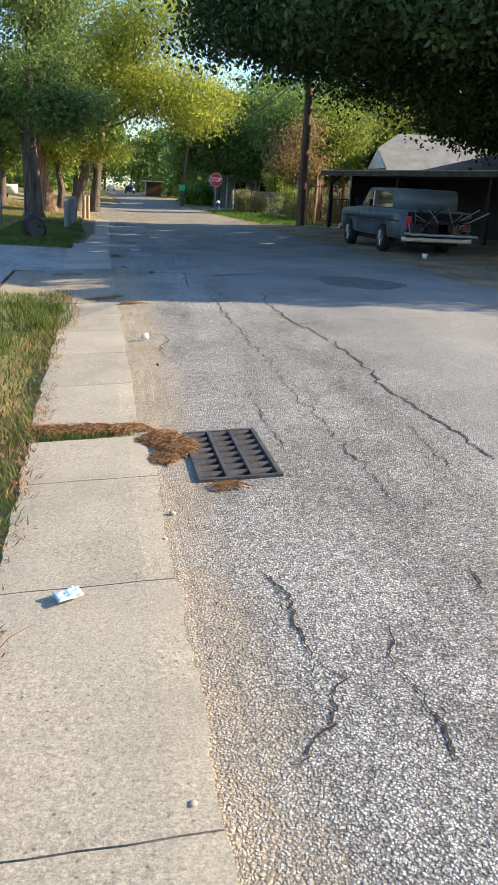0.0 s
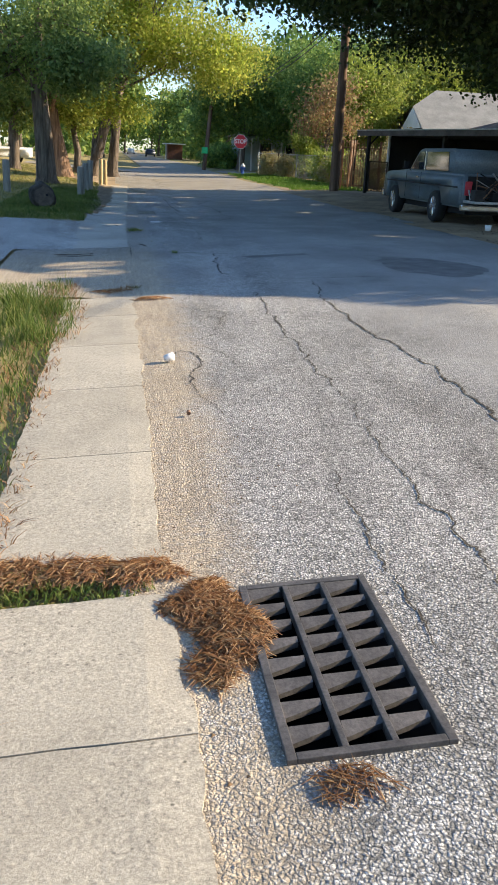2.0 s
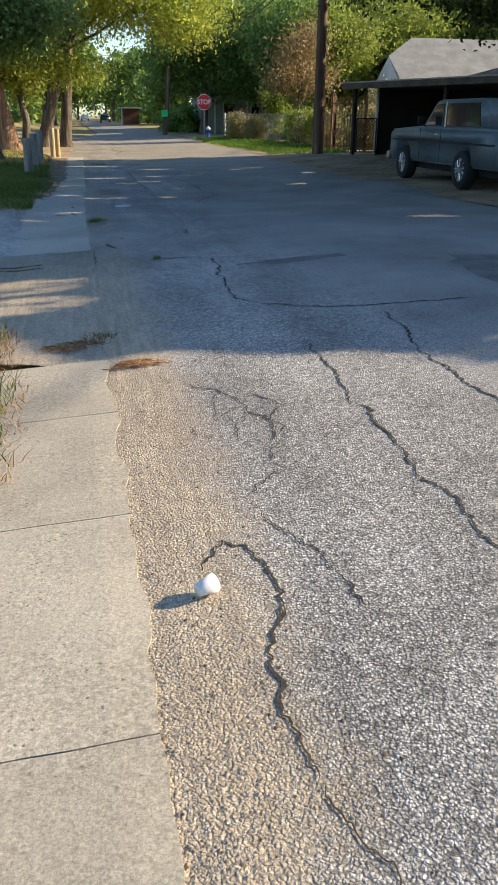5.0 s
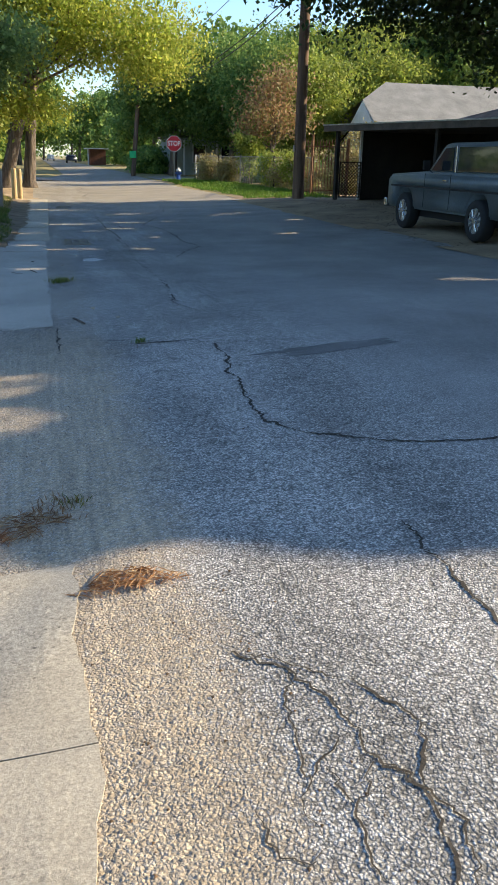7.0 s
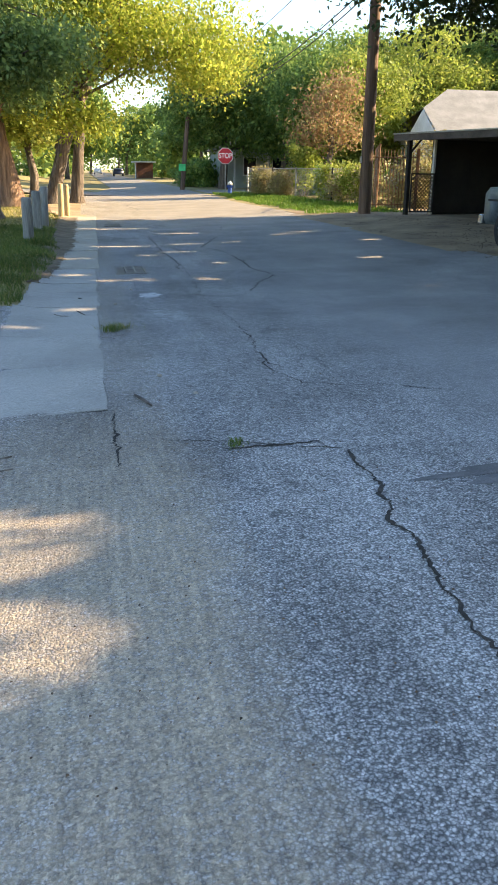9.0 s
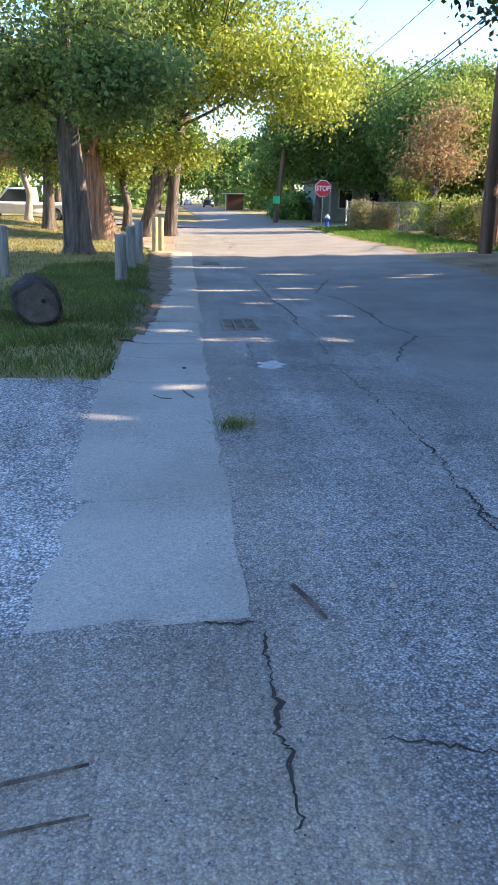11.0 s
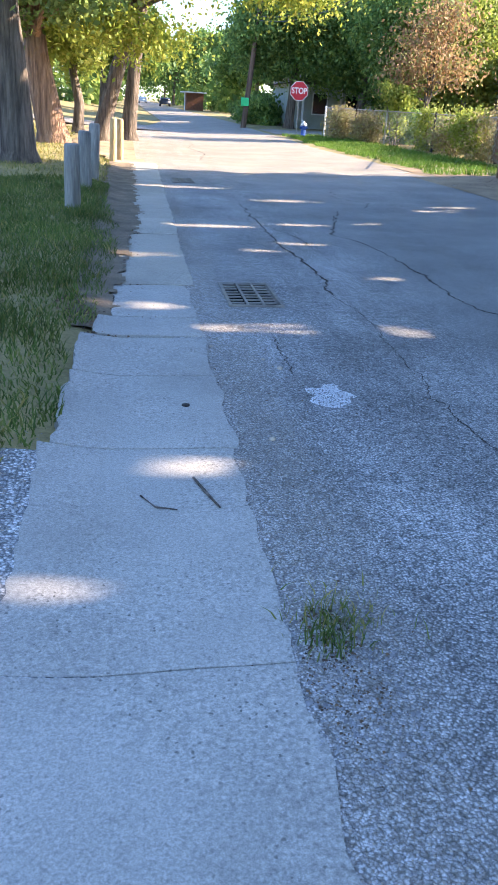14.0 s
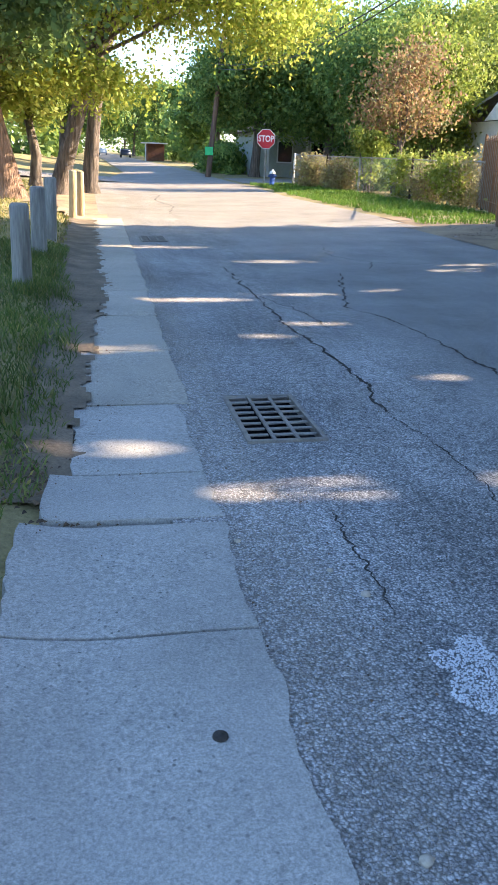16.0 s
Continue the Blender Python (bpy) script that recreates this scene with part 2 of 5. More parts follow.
BARK_RED = surface("red_bark", (0.08, 0.045, 0.03), (0.42, 0.27, 0.18), 10, 34, 0.92, 1.0, 0.08, 0, (1, 1, 0.08))
BARK_PALE = surface("pale_bark", (0.22, 0.17, 0.13), (0.42, 0.34, 0.27), 5, 30, 0.85, 0.7, 0.03, 0, (1, 1, 0.2))
POLE_WOOD = surface("pole_wood", (0.075, 0.045, 0.030), (0.20, 0.125, 0.085), 6, 40, 0.85, 0.7, 0.02, 0, (1, 1, 0.05))
POST_WOOD = surface("grey_post_wood", (0.16, 0.15, 0.13), (0.33, 0.31, 0.27), 8, 45, 0.9, 0.7, 0.02, 0, (1, 1, 0.1))
POST_YELLOW = surface("tan_post_wood", (0.32, 0.23, 0.12), (0.52, 0.40, 0.22), 8, 45, 0.9, 0.6, 0.02, 0, (1, 1, 0.1))
CHAR = surface("dark_log_bark", (0.018, 0.015, 0.013), (0.085, 0.07, 0.06), 9, 40, 0.95, 1.0, 0.05)
LOG_END = surface("weathered_log_end", (0.055, 0.045, 0.038), (0.13, 0.105, 0.085), 7, 50, 0.95, 0.8, 0.03)
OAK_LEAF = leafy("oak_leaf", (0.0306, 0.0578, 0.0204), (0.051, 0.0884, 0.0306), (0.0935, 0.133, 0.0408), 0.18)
CEDAR_LEAF = leafy("cedar_leaf", (0.11, 0.175, 0.055), (0.19, 0.275, 0.08), (0.32, 0.39, 0.115), 0.45)
ELM_LEAF = leafy("elm_leaf", (0.22, 0.30, 0.045), (0.36, 0.42, 0.07), (0.54, 0.52, 0.11), 0.6)
GREEN_LEAF = leafy("green_leaf", (0.101, 0.182, 0.0473), (0.169, 0.27, 0.0675), (0.311, 0.392, 0.0945), 0.45)
LIGHT_LEAF = leafy("light_leaf", (0.16, 0.22, 0.04), (0.27, 0.33, 0.06), (0.4, 0.42, 0.1), 0.5)
RUST_LEAF = leafy("rusty_leaf", (0.24, 0.15, 0.075), (0.40, 0.25, 0.13), (0.27, 0.30, 0.10), 0.45)
GRASS = leafy("grass_blade", (0.06, 0.10, 0.02), (0.11, 0.17, 0.03), (0.24, 0.25, 0.07), 0.35)
# golden blades put the far lawn's sunlight into the leaf colour
LAWN_GRASS = leafy("lawn_blade", (0.10, 0.14, 0.03), (0.22, 0.22, 0.055), (0.46, 0.36, 0.12), 0.35)
GREEN_GRASS = leafy("bright_grass_blade", (0.07, 0.15, 0.02), (0.11, 0.22, 0.025), (0.18, 0.28, 0.04), 0.4)
STRAW = leafy("straw", (0.20, 0.10, 0.05), (0.36, 0.20, 0.10), (0.52, 0.38, 0.22), 0.3)
DRY_VINE = leafy("dry_vine", (0.26, 0.22, 0.11), (0.40, 0.34, 0.18), (0.34, 0.36, 0.13), 0.4)
TRUCK_PAINT = surface("faded_blue_grey_paint", (0.072, 0.09, 0.10), (0.135, 0.158, 0.168), 1.2, 30, 0.4, 0.06, 0.002)
TRUCK_TRIM = plain("dull_chrome", (0.45, 0.45, 0.46), 0.25, 0.9)
RUBBER = plain("rubber", (0.016, 0.016, 0.017), 0.85)
# near black for dark trim, and for the shade in the truck's back
DARK = plain("dark_trim_and_shade", (0.012, 0.011, 0.011), 0.9)
# dark timber and trim; on the carport walls it stands in for shade
DARK_BOARDS_SHADE = surface("dark_boards_and_shade", (0.016, 0.014, 0.013), (0.04, 0.034, 0.03), 2, 30, 0.9, 0.4, 0.01)
ROOF_DARK = surface("dark_roof_edge", (0.05, 0.04, 0.035), (0.12, 0.095, 0.08), 3, 40, 0.8, 0.3, 0.01)
SHINGLE = surface("grey_shingle", (0.15, 0.148, 0.14), (0.24, 0.235, 0.22), 1.2, 25, 0.9, 0.5, 0.02)
WHITE_PAINT = surface("white_paint", (0.62, 0.63, 0.63), (0.80, 0.80, 0.79), 1.5, 30, 0.6, 0.1, 0.004)
BRICK_RED = surface("brown_board", (0.17, 0.07, 0.05), (0.27, 0.12, 0.08), 3, 40, 0.85, 0.4, 0.01)
RUST_IRON = surface("rusty_iron", (0.11, 0.055, 0.03), (0.26, 0.14, 0.075), 8, 60, 0.85, 0.3, 0.004)
GALV = surface("galvanised_steel", (0.26, 0.26, 0.25), (0.42, 0.42, 0.40), 6, 60, 0.55, 0.1, 0.002, 0.5)
SIGN_RED = plain("sign_red", (0.52, 0.03, 0.045), 0.45)
SIGN_WHITE = plain("sign_white", (0.82, 0.82, 0.80), 0.45)
SIGN_GREEN = plain("sign_green", (0.05, 0.62, 0.20), 0.5)
BLUE_PAINT = plain("hydrant_blue", (0.04, 0.10, 0.33), 0.45)
HOUSE_GREEN = surface("pale_green_siding", (0.27, 0.31, 0.28), (0.38, 0.42, 0.38), 1.5, 30, 0.75, 0.2, 0.006)
CAR_WHITE = plain("silver_white_paint", (0.60, 0.61, 0.62), 0.3)
CAR_DARK = plain("dark_blue_paint", (0.03, 0.04, 0.07), 0.3)
WIRE = plain("black_cable", (0.015, 0.015, 0.016), 0.6)
LIME = surface("white_lime_stain", (0.58, 0.58, 0.57), (0.82, 0.82, 0.80), 10, 80, 0.9, 0.3, 0.004)
TAR = surface("tar_patch", (0.09, 0.088, 0.085), (0.17, 0.165, 0.16), 4, 90, 0.85, 0.6, 0.008)
PAPER = plain("paper", (0.80, 0.80, 0.80), 0.6)
FOIL = plain("pale_blue_wrapper", (0.50, 0.66, 0.76), 0.35)


def glass_material(name):
    m, nt, bsdf, geo = begin(name)
    bsdf.inputs["Base Color"].default_value = (0.02, 0.025, 0.03, 1)
    bsdf.inputs["Roughness"].default_value = 0.05
    bsdf.inputs["Specular IOR Level"].default_value = 0.8
    bumped(nt, bsdf, noise_tex(nt, geo.outputs["Position"], 1.5, 1), 0.05, 0.01)
    return m


GLASS = glass_material("dark_car_glass")


# ---- building blocks ----
def link_mesh(name, bm, material, smooth_faces=False):
    me = bpy.data.meshes.new(name)
    bm.to_mesh(me)
    bm.free()
    me.materials.append(material)
    if smooth_faces:
        me.polygons.foreach_set("use_smooth", [True] * len(me.polygons))
    return new(name, me)


def thing(name, label, category, x=0.0, y=0.0, z=0.0, turn=0.0, group="", kind=""):
    ob = new(name)
    ob.matrix_world = pose(x, y, z, 0, 0, turn)
    return tagged(ob, label, category, group, kind)


def part(name, bm, material, parent, label="", round_faces=False):
    """One mesh under a thing or a part; its coordinates are those of the thing."""
    ob = link_mesh(name, bm, material, round_faces)
    ob.parent = parent
    if label:
        ob["label"] = label
    return ob


def box(bm, x0, x1, y0, y1, z0, z1, bevel=0.0, m=None):
    r = bmesh.ops.create_cube(bm, size=1.0)
    vs = r["verts"]
    for v in vs:
        v.co = Vector((x0 + (v.co.x + 0.5) * (x1 - x0), y0 + (v.co.y + 0.5) * (y1 - y0), z0 + (v.co.z + 0.5) * (z1 - z0)))
    if m is not None:
        for v in vs:
            v.co = m @ v.co
    if bevel:
        es = list({e for v in vs for e in v.link_edges})
        bmesh.ops.bevel(bm, geom=es, offset=bevel, segments=2, affect="EDGES", profile=0.6)
    return bm


def boxed(*a, bevel=0.0):
    return box(bmesh.new(), *a, bevel=bevel)


def tube(bm, points, radii, sides=8, rough=0.0, cap=True):
    """A tapered tube along points."""
    points = [Vector(p) for p in points]
    rings = []
    for i, p in enumerate(points):
        d = (points[min(i + 1, len(points) - 1)] - points[max(i - 1, 0)]).normalized()
        a = d.orthogonal().normalized() if abs(d.z) < 0.9 else Vector((1, 0, 0)).cross(d).normalized()
        b = d.cross(a)
        r = radii[i] if isinstance(radii, (list, tuple)) else radii
        ring = []
        for k in range(sides):
            t = 2 * math.pi * k / sides
            q = 1 + (rough * noise.noise((math.cos(t) * 1.7 + p.x, math.sin(t) * 1.7 + p.y, p.z * 0.35)) if rough else 0)
            ring.append(bm.verts.new(p + (a * math.cos(t) + b * math.sin(t)) * r * q))
        rings.append(ring)
    for r0, r1 in zip(rings, rings[1:]):
        for k in range(sides):
            bm.faces.new((r0[k], r0[(k + 1) % sides], r1[(k + 1) % sides], r1[k]))
    if cap:
        bm.faces.new(rings[0][::-1])
        bm.faces.new(rings[-1])
    return bm


def pipe(points, radii, sides=8, rough=0.0):
    return tube(bmesh.new(), points, radii, sides, rough)


def extrude_xz(bm, outline, y0, y1):
    """A solid from an outline in x and z, from y0 to y1."""
    a = [bm.verts.new((x, y0, z)) for x, z in outline]
    b = [bm.verts.new((x, y1, z)) for x, z in outline]
    n = len(a)
    for i in range(n):
        bm.faces.new((a[i], a[(i + 1) % n], b[(i + 1) % n], b[i]))
    bm.faces.new(a[::-1])
    bm.faces.new(b)
    bmesh.ops.recalc_face_normals(bm, faces=bm.faces[:])
    return bm


def extrude_yz(bm, outline, x0, x1):
    a = [bm.verts.new((x0, y, z)) for y, z in outline]
    b = [bm.verts.new((x1, y, z)) for y, z in outline]
    n = len(a)
    for i in range(n):
        bm.faces.new((a[i], a[(i + 1) % n], b[(i + 1) % n], b[i]))
    bm.faces.new(a[::-1])
    bm.faces.new(b)
    bmesh.ops.recalc_face_normals(bm, faces=bm.faces[:])
    return bm


def sheet_mesh(name, xs, ys, height, material, keep=None):
    """A sheet over a grid of x and y."""
    verts = [(x, y, height(x, y)) for y in ys for x in xs]
    nx = len(xs)
    faces = []
    for j in range(len(ys) - 1):
        for i in range(nx - 1):
            if keep is None or keep((xs[i] + xs[i + 1]) / 2, (ys[j] + ys[j + 1]) / 2):
                k = j * nx + i
                faces.append((k, k + 1, k + nx + 1, k + nx))
    me = bpy.data.meshes.new(name)
    me.from_pydata(verts, [], faces)
    me.materials.append(material)
    me.polygons.foreach_set("use_smooth", [True] * len(me.polygons))
    return new(name, me)


def steps(*spans):
    """Grid lines: spans of (start, end, step)."""
    out = []
    for a, b, s in spans:
        n = max(1, round((b - a) / s))
        out += [a + (b - a) * i / n for i in range(n)]
    return out + [spans[-1][1]]


def blades_mesh(name, roots, heights, width, lean, material, seed=1):
    """Blades of grass: bent strips of three triangles, all in one mesh."""
    rng = np.random.default_rng(seed)
    roots = np.asarray(roots, float)
    n = len(roots)
    az = rng.uniform(0, 2 * np.pi, n)
    side = np.stack([np.cos(az), np.sin(az), 0 * az], 1) * (width * rng.uniform(0.6, 1.3, n))[:, None]
    ang = rng.uniform(0, 2 * np.pi, n)
    out = np.stack([np.cos(ang), np.sin(ang), 0 * az], 1) * (lean * heights * rng.uniform(0.3, 1.4, n))[:, None]
    up = np.zeros((n, 3))
    up[:, 2] = heights
    v = np.stack([roots - side, roots + side, roots + out * 0.35 + up * 0.6 + side * 0.7, roots + out * 0.35 + up * 0.6 - side * 0.7, roots + out + up], 1).reshape(-1, 3)
    base = np.arange(n)[:, None] * 5
    me = bpy.data.meshes.new(name)
    faces = np.concatenate([np.concatenate([base + 0, base + 1, base + 2], 1), np.concatenate([base + 0, base + 2, base + 3], 1), np.concatenate([base + 3, base + 2, base + 4], 1)], 0)
    fill_mesh(me, v, faces)
    me.materials.append(material)
    return new(name, me)


def fill_mesh(me, verts, tris):
    k = tris.shape[1]
    me.vertices.add(len(verts))
    me.vertices.foreach_set("co", np.asarray(verts, np.float32).ravel())
    me.loops.add(tris.size)
    me.loops.foreach_set("vertex_index", np.asarray(tris, np.int32).ravel())
    me.polygons.add(len(tris))
    me.polygons.foreach_set("loop_start", np.arange(0, tris.size, k, dtype=np.int32))
    me.update(calc_edges=True)
    me.validate()


# lit spots on the ground where the sun comes through gaps in the oak's crown: x, y, half length, half width
GAPS = [(-0.8, 14.2, 0.46, 0.28), (-0.85, 13.35, 0.5, 0.26), (-0.48, 20.27, 0.17, 0.05), (-1.07, 19.28, 0.19, 0.02), (-0.7, 23.45, 0.36, 0.08),
        (0.6, 22.82, 0.85, 0.12), (1.6, 22.7, 0.4, 0.08), (-0.66, 25.84, 0.38, 0.1), (0.36, 28.2, 0.6, 0.09), (1.5, 28.55, 0.5, 0.08), (1.35, 26.84, 0.3, 0.05), (0.65, 26.32, 0.3, 0.05),
        (2.65, 28.84, 0.26, 0.07), (4.5, 30.4, 0.6, 0.12), (2.0, 31.55, 0.6, 0.14), (5.45, 28.1, 0.2, 0.09), (4.75, 24.8, 0.5, 0.12), (5.5, 20.6, 0.8, 0.1), (4.35, 17.4, 0.4, 0.09), (1.95, 24.8, 0.26, 0.06), (5.4, 30.9, 1.2, 0.12), (0.3, 33.4, 0.9, 0.16)]


def lets_sun_through(p):
    q = p - np.outer((p[:, 2] - 0.06) / SUN.z, np.array(SUN))
    hit = np.zeros(len(p), bool)
    for x, y, a, b in GAPS:
        hit |= ((q[:, 0] - x) / (a + 0.1)) ** 2 + ((q[:, 1] - y) / (b + (0.13 if y < 17 else 0.07))) ** 2 < 1
    return hit


def shade_ends(p):
    """The oak's crown stops where its shade stops: a ragged line across the street at either end."""
    q = p - np.outer((p[:, 2] - 0.06) / SUN.z, np.array(SUN))
    rag = 0.18 * np.sin(q[:, 0] * 2.3) + 0.12 * np.sin(q[:, 0] * 5.1 + 1)
    near = 11.45 - 0.5 * (q[:, 0] + 0.2) + 1.3 * np.clip(-0.3 - q[:, 0], 0, 1.2) + rag
    return (q[:, 1] < near) | (q[:, 1] > 37.2 + 0.1 * q[:, 0] + 2 * rag)


def leaf_points(blobs, rng, per_clump=70, spread=0.42):
    """Leaf places: clumps thick towards the outside of uneven blobs (cx, cy, cz, rx, ry, rz, clumps)."""
    out = []
    for cx, cy, cz, rx, ry, rz, n in blobs:
        d = rng.normal(size=(n, 3))
        d /= np.linalg.norm(d, axis=1)[:, None]
        r = rng.uniform(0.25, 1.0, n) ** 0.5
        wob = 1 + 0.22 * np.sin(d[:, 0] * 5 + cx) * np.cos(d[:, 1] * 6 + cy) + 0.15 * np.sin(d[:, 2] * 9 + cz)
        c = np.array([cx, cy, cz]) + d * (r * wob)[:, None] * [rx, ry, rz]
        k = rng.integers(per_clump // 2, per_clump + per_clump // 2, n)
        idx = np.repeat(np.arange(n), k)
        out.append(c[idx] + rng.normal(size=(len(idx), 3)) * spread * [1, 1, 0.6])
    return np.concatenate(out)


def leaves_mesh(name, pts, size, material, rng, droop=0.0):
    """Leaves: folded diamonds of two triangles, each turned its own way."""
    n = len(pts)
    a = rng.normal(size=(n, 3))
    a[:, 2] -= droop
    a /= np.linalg.norm(a, axis=1)[:, None]
    b = np.cross(a, rng.normal(size=(n, 3)))
    b /= np.linalg.norm(b, axis=1)[:, None]
    s = (size * rng.uniform(0.6, 1.35, n))[:, None]
    v = np.stack([pts - a * s, pts + b * s * 0.55, pts + a * s, pts - b * s * 0.55], 1).reshape(-1, 3)
    me = bpy.data.meshes.new(name)
    fill_mesh(me, v, np.arange(4 * n).reshape(-1, 4))
    me.materials.append(material)
    return new(name, me)


def tree(name, label, x, y, trunk, blobs, leaf_size, leaf, bark, seed, per_clump=70, spread=0.42, limbs=7, gaps=False, droop=0.0, group="", base=None):
    """A tree: trunk = points (dx, dy, z, radius) from the foot up; limbs from its upper part out to the crown's blobs."""
    rng = np.random.default_rng(seed)
    z0 = ground_z(x, y) if base is None else base
    t = thing(name, label, "tree", x, y, z0, group=group)
    bm = bmesh.new()
    pts = [(p[0], p[1], p[2]) for p in trunk]
    pts = [(pts[0][0], pts[0][1], -0.25)] + pts
    tube(bm, pts, [trunk[0][3] * 1.12] + [p[3] for p in trunk], 14, 0.35)
    part("trunk", bm, bark, t, "", True)
    top = Vector(pts[-1])
    mid = Vector(pts[max(1, len(pts) - 2)])
    for i in range(limbs):
        bl = bmesh.new()
        b = blobs[i % len(blobs)]
        goal = Vector((b[0] - x, b[1] - y, b[2] - z0)) + Vector(rng.uniform(-0.6, 0.6, 3) * [b[3], b[4], b[5]])
        s = top.lerp(mid, rng.uniform(0, 0.7))
        if gaps:
            for _ in range(40):
                line = np.array([s.lerp(goal, q / 12) + Vector((x, y, z0)) for q in range(13)])
                if not lets_sun_through(line).any():
                    break
                goal = Vector((b[0] - x, b[1] - y, b[2] - z0)) + Vector(rng.uniform(-0.8, 0.8, 3) * [b[3], b[4], b[5]])
        h = s.lerp(goal, 0.45) + Vector(rng.uniform(-0.3, 0.3, 3)) + Vector((0, 0, 0.08 * (goal - s).length))
        r = trunk[-1][3] * rng.uniform(0.35, 0.6)
        tube(bl, [s, s.lerp(h, 0.5) + Vector(rng.uniform(-0.12, 0.12, 3)), h, goal], [r, r * 0.8, r * 0.55, r * 0.12], 7, 0.2)
        for _ in range(3):
            e = goal + Vector(rng.uniform(-0.7, 0.7, 3) * [b[3], b[4], b[5]])
            tube(bl, [h, h.lerp(e, 0.5) + Vector(rng.uniform(-0.15, 0.15, 3)), e], [r * 0.4, r * 0.25, r * 0.06], 5)
        part("limb", bl, bark, t, "", True)
    p = leaf_points(blobs, rng, per_clump, spread)
    if gaps:
        p = p[~((lets_sun_through(p) & (rng.random(len(p)) > 0.025)) | shade_ends(p))]
    p = p[p[:, 2] > z0 + 0.25]
    crown = leaves_mesh("crown", p - [x, y, z0], leaf_size, leaf, rng, droop)
    crown.parent = t
    return t


# ---- ground, road ----
def road_left(y):
    mouth = smooth(11.3, 11.9, y) * smooth(16.15, 16.05, y)
    return -0.55 - 1.6 * mouth - 0.35 * smooth(36, 44, y) + 2.6 * smooth(58, 80, y)


def road_right(y):
    return 6.1 + 0.4 * smooth(10, 24, y) + 0.5 * math.sin(y * 0.35) * 0.25 + 0.6 * smooth(60, 80, y)


def dirt_bump(x, y):
    return 0.02 * noise.noise((x * 0.9, y * 0.9, 3.0)) + 0.008 * noise.noise((x * 5, y * 5, 1.0))


XS = steps((-600, -60, 90), (-60, -14, 4), (-14, -3, 0.6), (-3, -0.3, 0.15), (-0.3, 8, 0.35), (8, 20, 0.8), (20, 60, 4), (60, 600, 90))
YS = steps((-300, -8, 60), (-8, -1, 1), (-1, 27, 0.25), (27, 48, 0.6), (48, 90, 2), (90, 300, 15), (300, 900, 100))


def sheet_height(x, y):
    under = road_left(y) - 0.8 < x < road_right(y) - 0.15
    return ground_z(x, y) - (0.06 if under else 0.012) + (0 if under else dirt_bump(x, y))


tagged(sheet_mesh("ground", XS, YS, sheet_height, LAWN_SOIL), "worn earth with thin dry grass along the street", "ground", kind="structure")


def strip_mesh(name, ys, x0, x1, cols, lift, material, crumble=0.0):
    """A strip along y between two edges, following the ground; crumbling right edge."""
    bm = bmesh.new()
    rows = []
    for y in ys:
        a, b = x0(y), x1(y)
        if crumble:
            b += crumble * noise.noise((y * 1.7, 4.0, 0.0)) + 0.4 * crumble * noise.noise((y * 7.0, 9.0, 0.0))
        rows.append([bm.verts.new((a + (b - a) * i / cols, y, ground_z(a + (b - a) * i / cols, y) + lift - (0.016 if crumble and i == cols else 0))) for i in range(cols + 1)])
    for r0, r1 in zip(rows, rows[1:]):
        for i in range(cols):
            bm.faces.new((r0[i], r0[i + 1], r1[i + 1], r1[i]))
    return link_mesh(name, bm, material, True)


def cut_road(ob, holes, slack=0.0):
    """Cuts openings for the drains; slack widens them under a covering sheet."""
    bm = bmesh.new()
    bm.from_mesh(ob.data)
    for x0, x1, y0, y1 in holes:
        x0, x1, y0, y1 = x0 - slack, x1 + slack, y0 - slack, y1 + slack
        for co, no in (((x0, 0, 0), (1, 0, 0)), ((x1, 0, 0), (1, 0, 0)), ((0, y0, 0), (0, 1, 0)), ((0, y1, 0), (0, 1, 0))):
            near = [f for f in bm.faces if x0 - 1 < f.calc_center_median().x < x1 + 1 and y0 - 1 < f.calc_center_median().y < y1 + 1]
            geom = near + list({e for f in near for e in f.edges}) + list({v for f in near for v in f.verts})
            bmesh.ops.bisect_plane(bm, geom=geom, plane_co=co, plane_no=no)
        dead = [f for f in bm.faces if x0 < f.calc_center_median().x < x1 and y0 < f.calc_center_median().y < y1]
        bmesh.ops.delete(bm, geom=dead, context="FACES")
    bm.to_mesh(ob.data)
    bm.free()


GRATES = [(-0.12, 0.355, 4.01, 4.93), (-0.03, 0.445, 23.5, 24.42), (0.06, 0.535, 34.2, 35.12)]
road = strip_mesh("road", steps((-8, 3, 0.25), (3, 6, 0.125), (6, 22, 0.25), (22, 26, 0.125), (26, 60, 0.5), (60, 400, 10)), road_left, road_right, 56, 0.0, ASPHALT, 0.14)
tagged(road, "cracked grey chip-seal street with sandy edges", "road", kind="structure")
cross_road = sheet_mesh("road_cross", steps((-90, 1.5, 4), (1.5, 8, 1), (8, 90, 4)), steps((61.5, 68.5, 1)), lambda x, y: ground_z(x, y) + 0.006 + 0.02 * smooth(8, 12, x), ASPHALT, lambda x, y: not 1.8 < x < 7.4)
tagged(cross_road, "grey side street crossing at the stop sign", "road", kind="structure")

# dirt shoulders: right of the road, and the sunny bare verge past the posts
tagged(sheet_mesh("shoulder_right", steps((4.9, 14, 0.4)), steps((8, 40, 0.5)), lambda x, y: ground_z(x, y) + 0.004 + 1.4 * dirt_bump(x, y), DIRT, lambda x, y: x > road_right(y) - 0.3), "bare dark earth with dead leaves beside the road", "ground", kind="structure")
